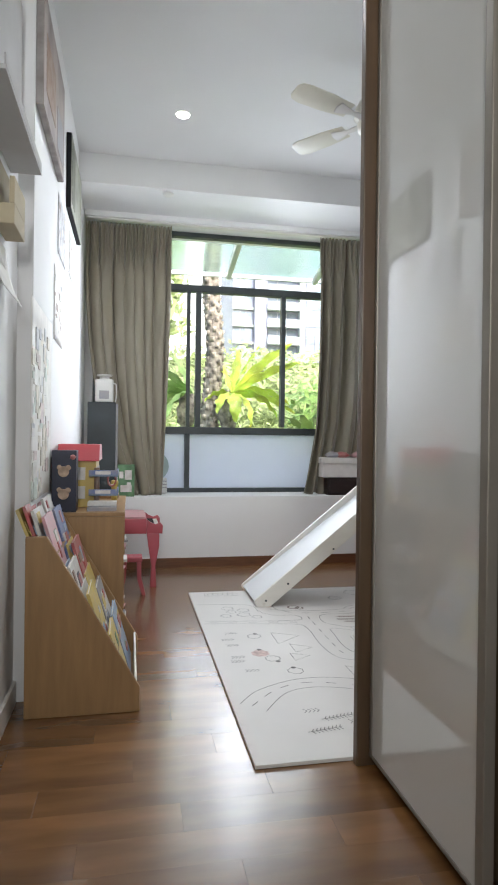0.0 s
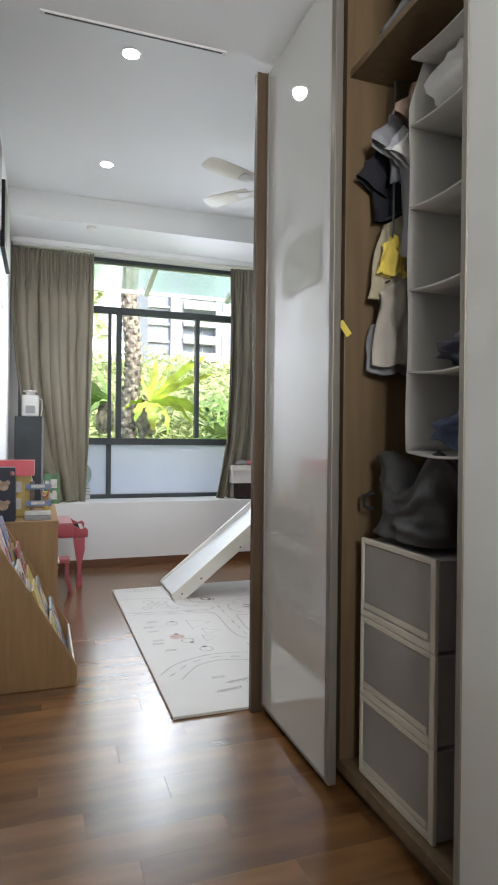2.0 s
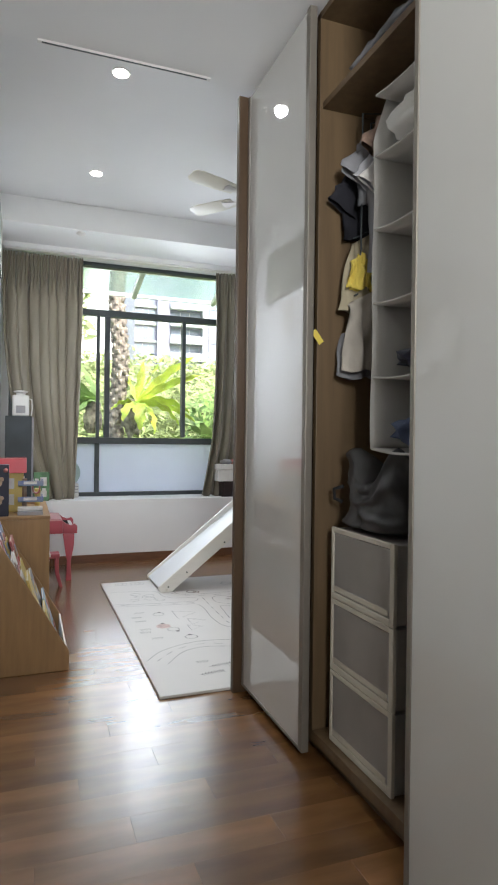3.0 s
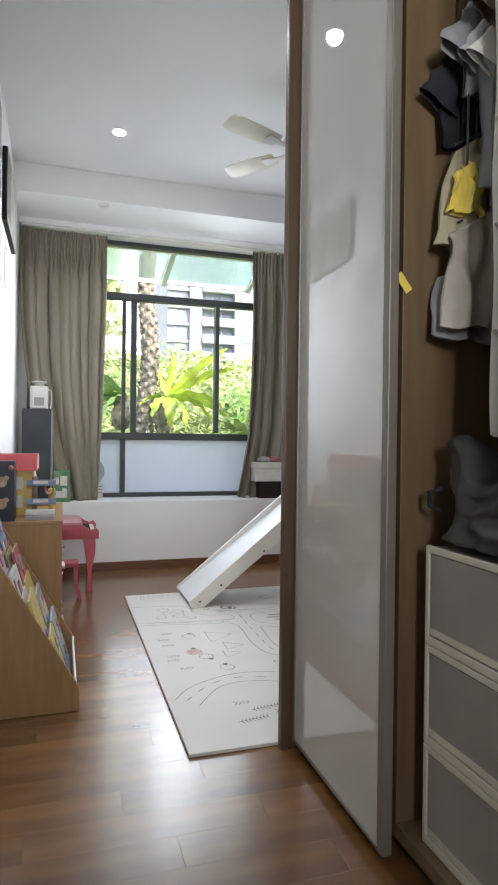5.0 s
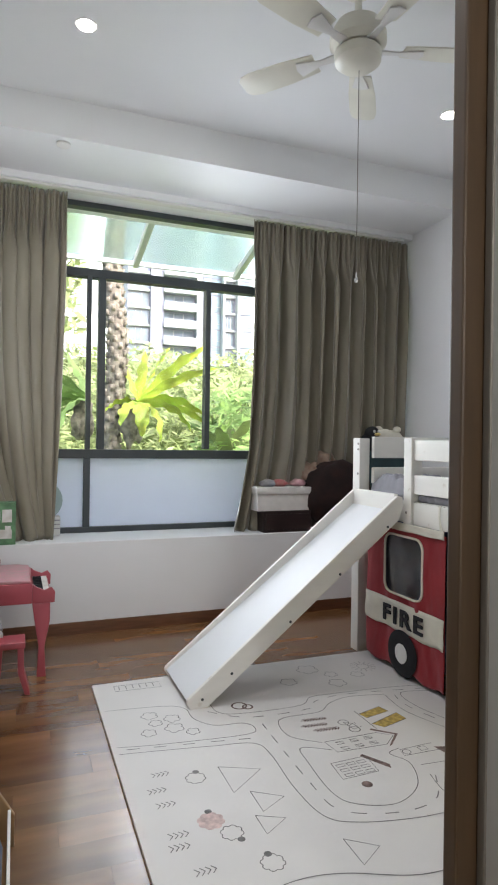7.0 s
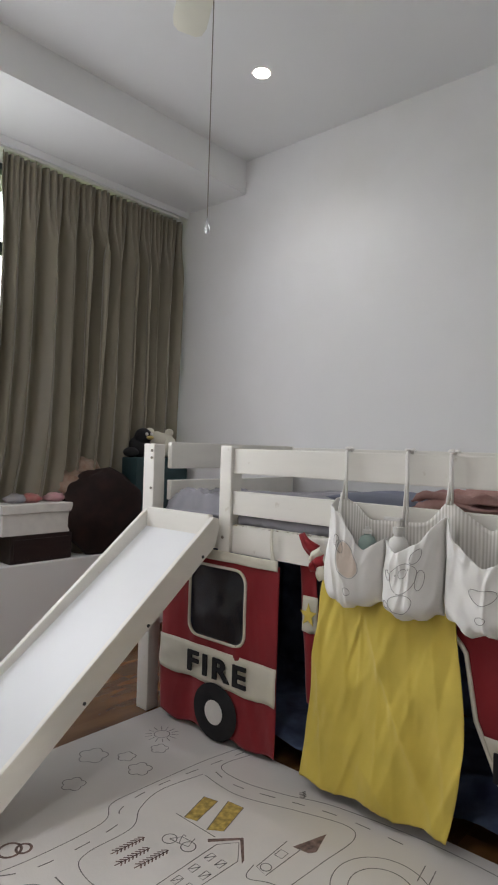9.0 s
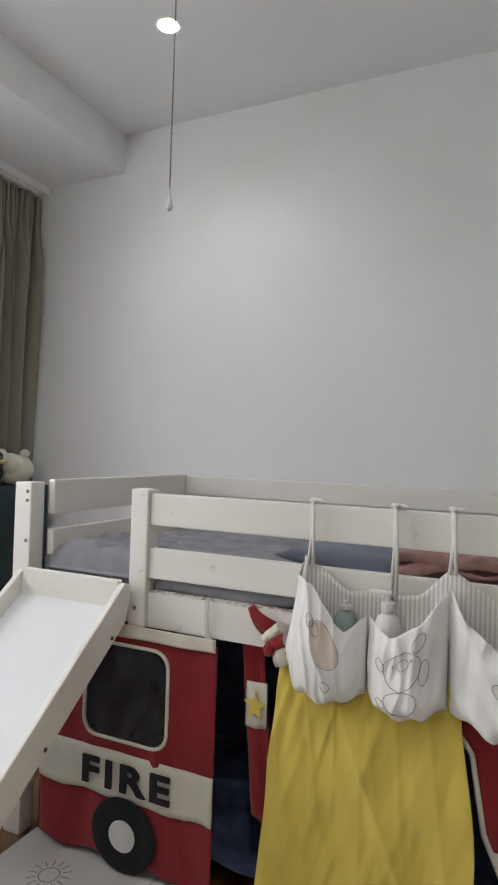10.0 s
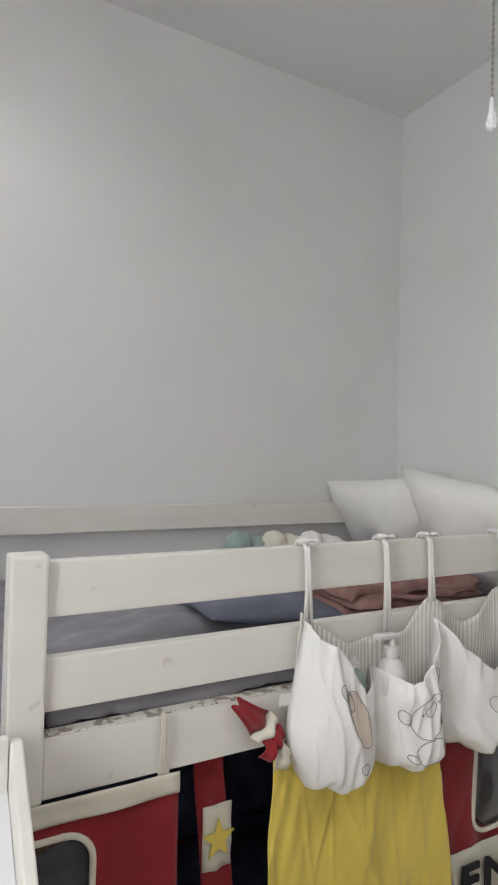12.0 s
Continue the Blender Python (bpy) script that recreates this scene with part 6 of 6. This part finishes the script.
def palm(x, y, label):
    t = thing("palm_tree", label, "palm tree")
    rnd = random.Random(3)
    bm = bmesh.new()
    bm_tube(bm, [(x + 0.03 * math.sin(i * 0.7), y, -0.2 + i * 0.2) for i in range(34)], lambda s: 0.105 - 0.02 * s, 14)
    for i in range(420):
        z = -0.1 + 6.3 * i / 420
        a = i * 2.4
        r = 0.10 - 0.004 * z
        bm_box(bm, -0.022, -0.01, -0.03, 0.022, 0.022, 0.035, 0, Matrix.Translation((x + 0.03 * math.sin((z + 0.2) / 0.2 * 0.7) + r * math.cos(a), y + r * math.sin(a), z)) @ Matrix.Rotation(a - math.pi / 2, 4, "Z") @ Matrix.Rotation(rnd.uniform(-0.5, 0.2), 4, "X"))
    part("trunk", bm, M["bark"], t, "rough bark with old leaf stubs", smooth=0)
    bm = bmesh.new()
    for i in range(22):
        blade_leaf(bm, (x, y, 6.4), i * 2.4, rnd.uniform(0.3, 1.2), 2.2, 0.12, 1.8, 0.0, i)
    part("crown", bm, M["leafdark"], t, smooth=0)


palm(1.17, 8.25, "tall palm with a rough grey trunk outside the window")


def fern(x, y, z, label, n, length, seed, material):
    f = thing("fern", label, "fern", "ferns outside")
    rnd = random.Random(seed)
    bm = bmesh.new()
    bm_ball(bm, (x, y, z - 0.1), (0.1, 0.1, 0.16), 12, 0.5, seed)
    part("root_ball", bm, M["bark"], f, smooth=0)
    for i in range(n):
        bm = bmesh.new()
        blade_leaf(bm, (x, y, z), 2 * math.pi * i / n + rnd.uniform(-0.3, 0.3), rnd.uniform(0.15, 1.25), length * rnd.uniform(0.7, 1.1), 0.085, rnd.uniform(0.5, 1.6), 0.012, i, 16)
        part("frond", bm, material, f, smooth=0)


fern(2.6, 8.7, 0.9, "bird's-nest fern with arching leaves", 12, 0.9, 11, M["leafpale"])


def nest_fern(x, y, z, label, material, seed, fronds):
    """fronds: heading, lift, length, half width, droop and twist of each."""
    f = thing("fern", label, "fern", "ferns outside")
    bm = bmesh.new()
    bm_ball(bm, (x - 0.06, y + 0.03, z - 0.2), (0.12, 0.11, 0.24), 16, 0.5, seed)
    part("root_ball", bm, M["bark"], f, "brown fibrous root ball", smooth=0)
    for i, (heading, lift, length, width, droop, twist) in enumerate(fronds):
        bm = bmesh.new()
        blade_leaf(bm, (x, y, z), heading, lift, length, width, droop, 0.014, seed + i, 24, twist)
        part("frond", bm, material, f, smooth=0)


nest_fern(1.40, 8.12, 1.50, "large bright green bird's-nest fern on the palm", M["leaf"], 3, (
    (-0.1, 0.95, 1.0, 0.065, 0.5, 0.9), (-0.3, 0.72, 0.92, 0.06, 0.6, 0.8), (-0.2, 0.45, 0.75, 0.06, 1.3, 0.7), (-0.5, 0.3, 0.7, 0.06, 1.6, 0.7),
    (-0.9, 0.1, 0.6, 0.075, 2.2, 0.2), (-1.6, 0.2, 0.55, 0.08, 2.4, 0.0), (-2.3, 0.3, 0.48, 0.07, 2.0, 0.0), (3.3, 0.5, 0.4, 0.055, 1.6, -0.5),
    (1.2, 1.2, 0.72, 0.06, 0.4, 0.3), (0.4, 1.2, 0.75, 0.06, 0.4, 0.6), (2.2, 1.25, 0.65, 0.06, 0.4, -0.3), (0.7, 0.8, 0.85, 0.06, 0.8, 0.5), (0.0, 0.15, 0.85, 0.05, 0.9, 0.8)))
nest_fern(0.97, 8.75, 1.55, "pale bird's-nest fern arching behind the palm", M["leafdark"], 6, (
    (3.2, 0.8, 0.9, 0.06, 0.6, -0.8), (3.3, 0.5, 0.95, 0.06, 0.9, -0.8), (3.0, 0.25, 0.9, 0.065, 1.2, -0.7), (3.5, 0.0, 0.85, 0.06, 1.0, -0.6), (3.1, -0.3, 0.8, 0.06, 0.8, -0.6),
    (3.6, 0.4, 0.9, 0.06, 1.6, -0.4), (2.6, 0.9, 0.8, 0.055, 0.6, -0.5), (2.2, 1.2, 0.7, 0.055, 0.5, 0.0), (4.0, 0.2, 0.8, 0.06, 1.8, -0.2)))


def leaves(name, label, boxes, count, size, material, seed, cat):
    rnd = random.Random(seed)
    verts, faces = [], []
    for x0, y0, z0, x1, y1, z1, share in boxes:
        for _ in range(int(count * share)):
            c = Vector((rnd.uniform(x0, x1), rnd.uniform(y0, y1), z0 + (z1 - z0) * rnd.random() ** 0.8))
            c.z += 0.3 * noise.noise(c * 0.8)
            d = Vector((rnd.uniform(-1, 1), rnd.uniform(-1, 1), rnd.uniform(-0.6, 0.6))).normalized()
            e = d.orthogonal().normalized()
            s = size * rnd.uniform(0.6, 1.4)
            k = len(verts)
            verts += [c - d * s, c + e * s * 0.32, c + d * s, c - e * s * 0.32]
            faces.append((k, k + 1, k + 2, k + 3))
    me = bpy.data.meshes.new(name)
    me.from_pydata([tuple(v) for v in verts], [], faces)
    me.materials.append(material)
    return tagged(new(name, me), label, cat, kind="stuff")


leaves("hedge_foliage", "dense yellow-green hedge foliage outside", [(-4, 11, -0.2, 9, 12.5, 2.2, 0.6), (-4, 12.5, 1.2, 9, 14, 2.9, 0.4)], 26000, 0.085, M["leafpale"], 2, "foliage")
leaves("shrub_foliage", "leafy green shrubs near the window", [(2.35, 8.4, 0.2, 3.6, 9.6, 1.9, 0.55), (-0.6, 9, 0.2, 0.5, 10, 1.9, 0.45)], 2600, 0.09, M["leafdark"], 5, "foliage")
leaves("tree_foliage", "pale green tree crowns beyond the hedge", [(-3.5, 15, 3.5, 1.6, 18, 8.0, 1.0)], 5000, 0.2, M["leafpale"], 7, "foliage")
bm = bmesh.new()
bm_tube(bm, [(0.2, 16.5, -0.2), (0.3, 16.5, 2.5), (0.1, 16.4, 5.0), (-0.4, 16.4, 7.0)], lambda s: 0.16 - 0.1 * s, 10)
bm_tube(bm, [(0.3, 16.5, 2.6), (0.9, 16.6, 4.4), (1.3, 16.6, 6.0)], lambda s: 0.09 - 0.06 * s, 8)
tagged(part("tree_trunk", bm, M["bark"], smooth=0), "slim forked tree trunk beyond the hedge", "tree")


def apartments(label, y, floors, columns):
    """columns: from, to and kind (window, balcony, pier, fin, glazing) of each upright strip of the front."""
    a = thing("apartment_building", label, "building")
    x0, x1, top = columns[0][0], columns[-1][1], floors * 3.0
    bm = bmesh.new()
    bm_box(bm, x0, y, -0.2, x1, y + 14, top)
    part("wall", bm, M["render_lilac"], a)
    bm = bmesh.new()
    bm_box(bm, x0 - 0.3, y - 0.3, top + 0.01, x1 + 0.3, y + 14, top + 1.0)
    part("roof", bm, M["tower_white"], a)
    for xa, xb, kind in columns:
        if kind in ("pier", "fin"):
            box_part("pier", (xa, y - (0.9 if kind == "pier" else 1.5), -0.2, xb, y - 0.01, top), M["render_lilac" if kind == "pier" else "tower_white"], a, 0)
            continue
        for f in range(4, floors):
            z = f * 3.0
            if kind == "glazing":
                w = box_part("window", (xa + 0.1, y - 0.12, z + 0.15, xb - 0.1, y - 0.02, z + 2.85), M["glazing2"], a, 0)
                box_part("window_frame", (xa + 0.1, y - 0.16, z + 1.0, xb - 0.1, y - 0.125, z + 1.12), M["tower_white"], w, 0)
                continue
            inset = 0.35
            w = box_part("window", (xa + inset, y - 0.08, z + 0.3, xb - inset, y - 0.01, z + 2.45), M["farglass"], a, 0)
            for q in (0.33, 0.66):
                xm = xa + inset + (xb - xa - 2 * inset) * q
                box_part("window_frame", (xm - 0.06, y - 0.12, z + 0.3, xm + 0.06, y - 0.085, z + 2.45), M["tower_white"], w, 0)
            deep = 1.5 if kind == "balcony" else 0.5
            b = box_part("balcony" if kind == "balcony" else "sill", (xa, y - deep, z - 0.2, xb, y - 0.13, z + 0.22), M["tower_white"], a, 0)
            if kind == "balcony":
                box_part("balcony_rail", (xa, y - deep, z + 0.23, xb, y - deep + 0.08, z + 1.15), M["glazing2"], b, 0)
                box_part("handrail", (xa, y - deep - 0.02, z + 1.16, xb, y - deep + 0.1, z + 1.26), M["tower_white"], b, 0)


M["glazing2"] = mat("pale_blue_glazing", (0.38, 0.48, 0.60), 0.6, vary=0.2, scale=0.3)
apartments("white and lilac apartment tower with balconies", 105, 17, ((17.6, 21.4, "window"), (21.4, 23.6, "pier"), (23.6, 29.4, "balcony"), (29.4, 30.4, "fin")))
apartments("blue glazed apartment tower with white fins", 104, 17, ((30.6, 32.2, "glazing"), (32.2, 33.9, "glazing"), (33.9, 34.3, "fin"), (34.3, 36.6, "window"), (36.6, 37.0, "fin"), (37.0, 40.0, "glazing")))

# cloth tag beside the organiser
tg = thing("cloth_tag", "small white care tag on the tent edge", "tag")
box_part("tag", (BX - 0.03, 3.705, 0.822, BX - 0.0285, 3.75, 0.846), M["paper"], tg, 0)
# solid mass behind the leaves
bm = bmesh.new()
bm_sheet(bm, lambda u, v: (-30 + 70 * u, 14.6 + 1.2 * noise.noise(Vector((u * 30, v * 4, 1))), -0.2 + (3.0 + 0.5 * noise.noise(Vector((u * 40, 0, 2)))) * v), 120, 14)
tagged(part("hedge_mass", bm, M["leafpale"], smooth=0), "far pale green hedge beyond the garden", "hedge", kind="stuff")

# glowing sheet added far behind the towers to stand for bright haze
M["haze"] = mat("sky_haze_glow", (0.9, 0.92, 0.95), 0.9, vary=0.02, scale=0.02, Emission_Color=(0.95, 0.98, 1.0, 1), Emission_Strength=0.42)
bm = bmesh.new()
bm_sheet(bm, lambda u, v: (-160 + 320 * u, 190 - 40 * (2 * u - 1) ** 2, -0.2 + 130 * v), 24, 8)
tagged(part("backdrop", bm, M["haze"], smooth=0), "glowing white sheet standing for hazy sky far behind the towers", "sky", kind="structure")
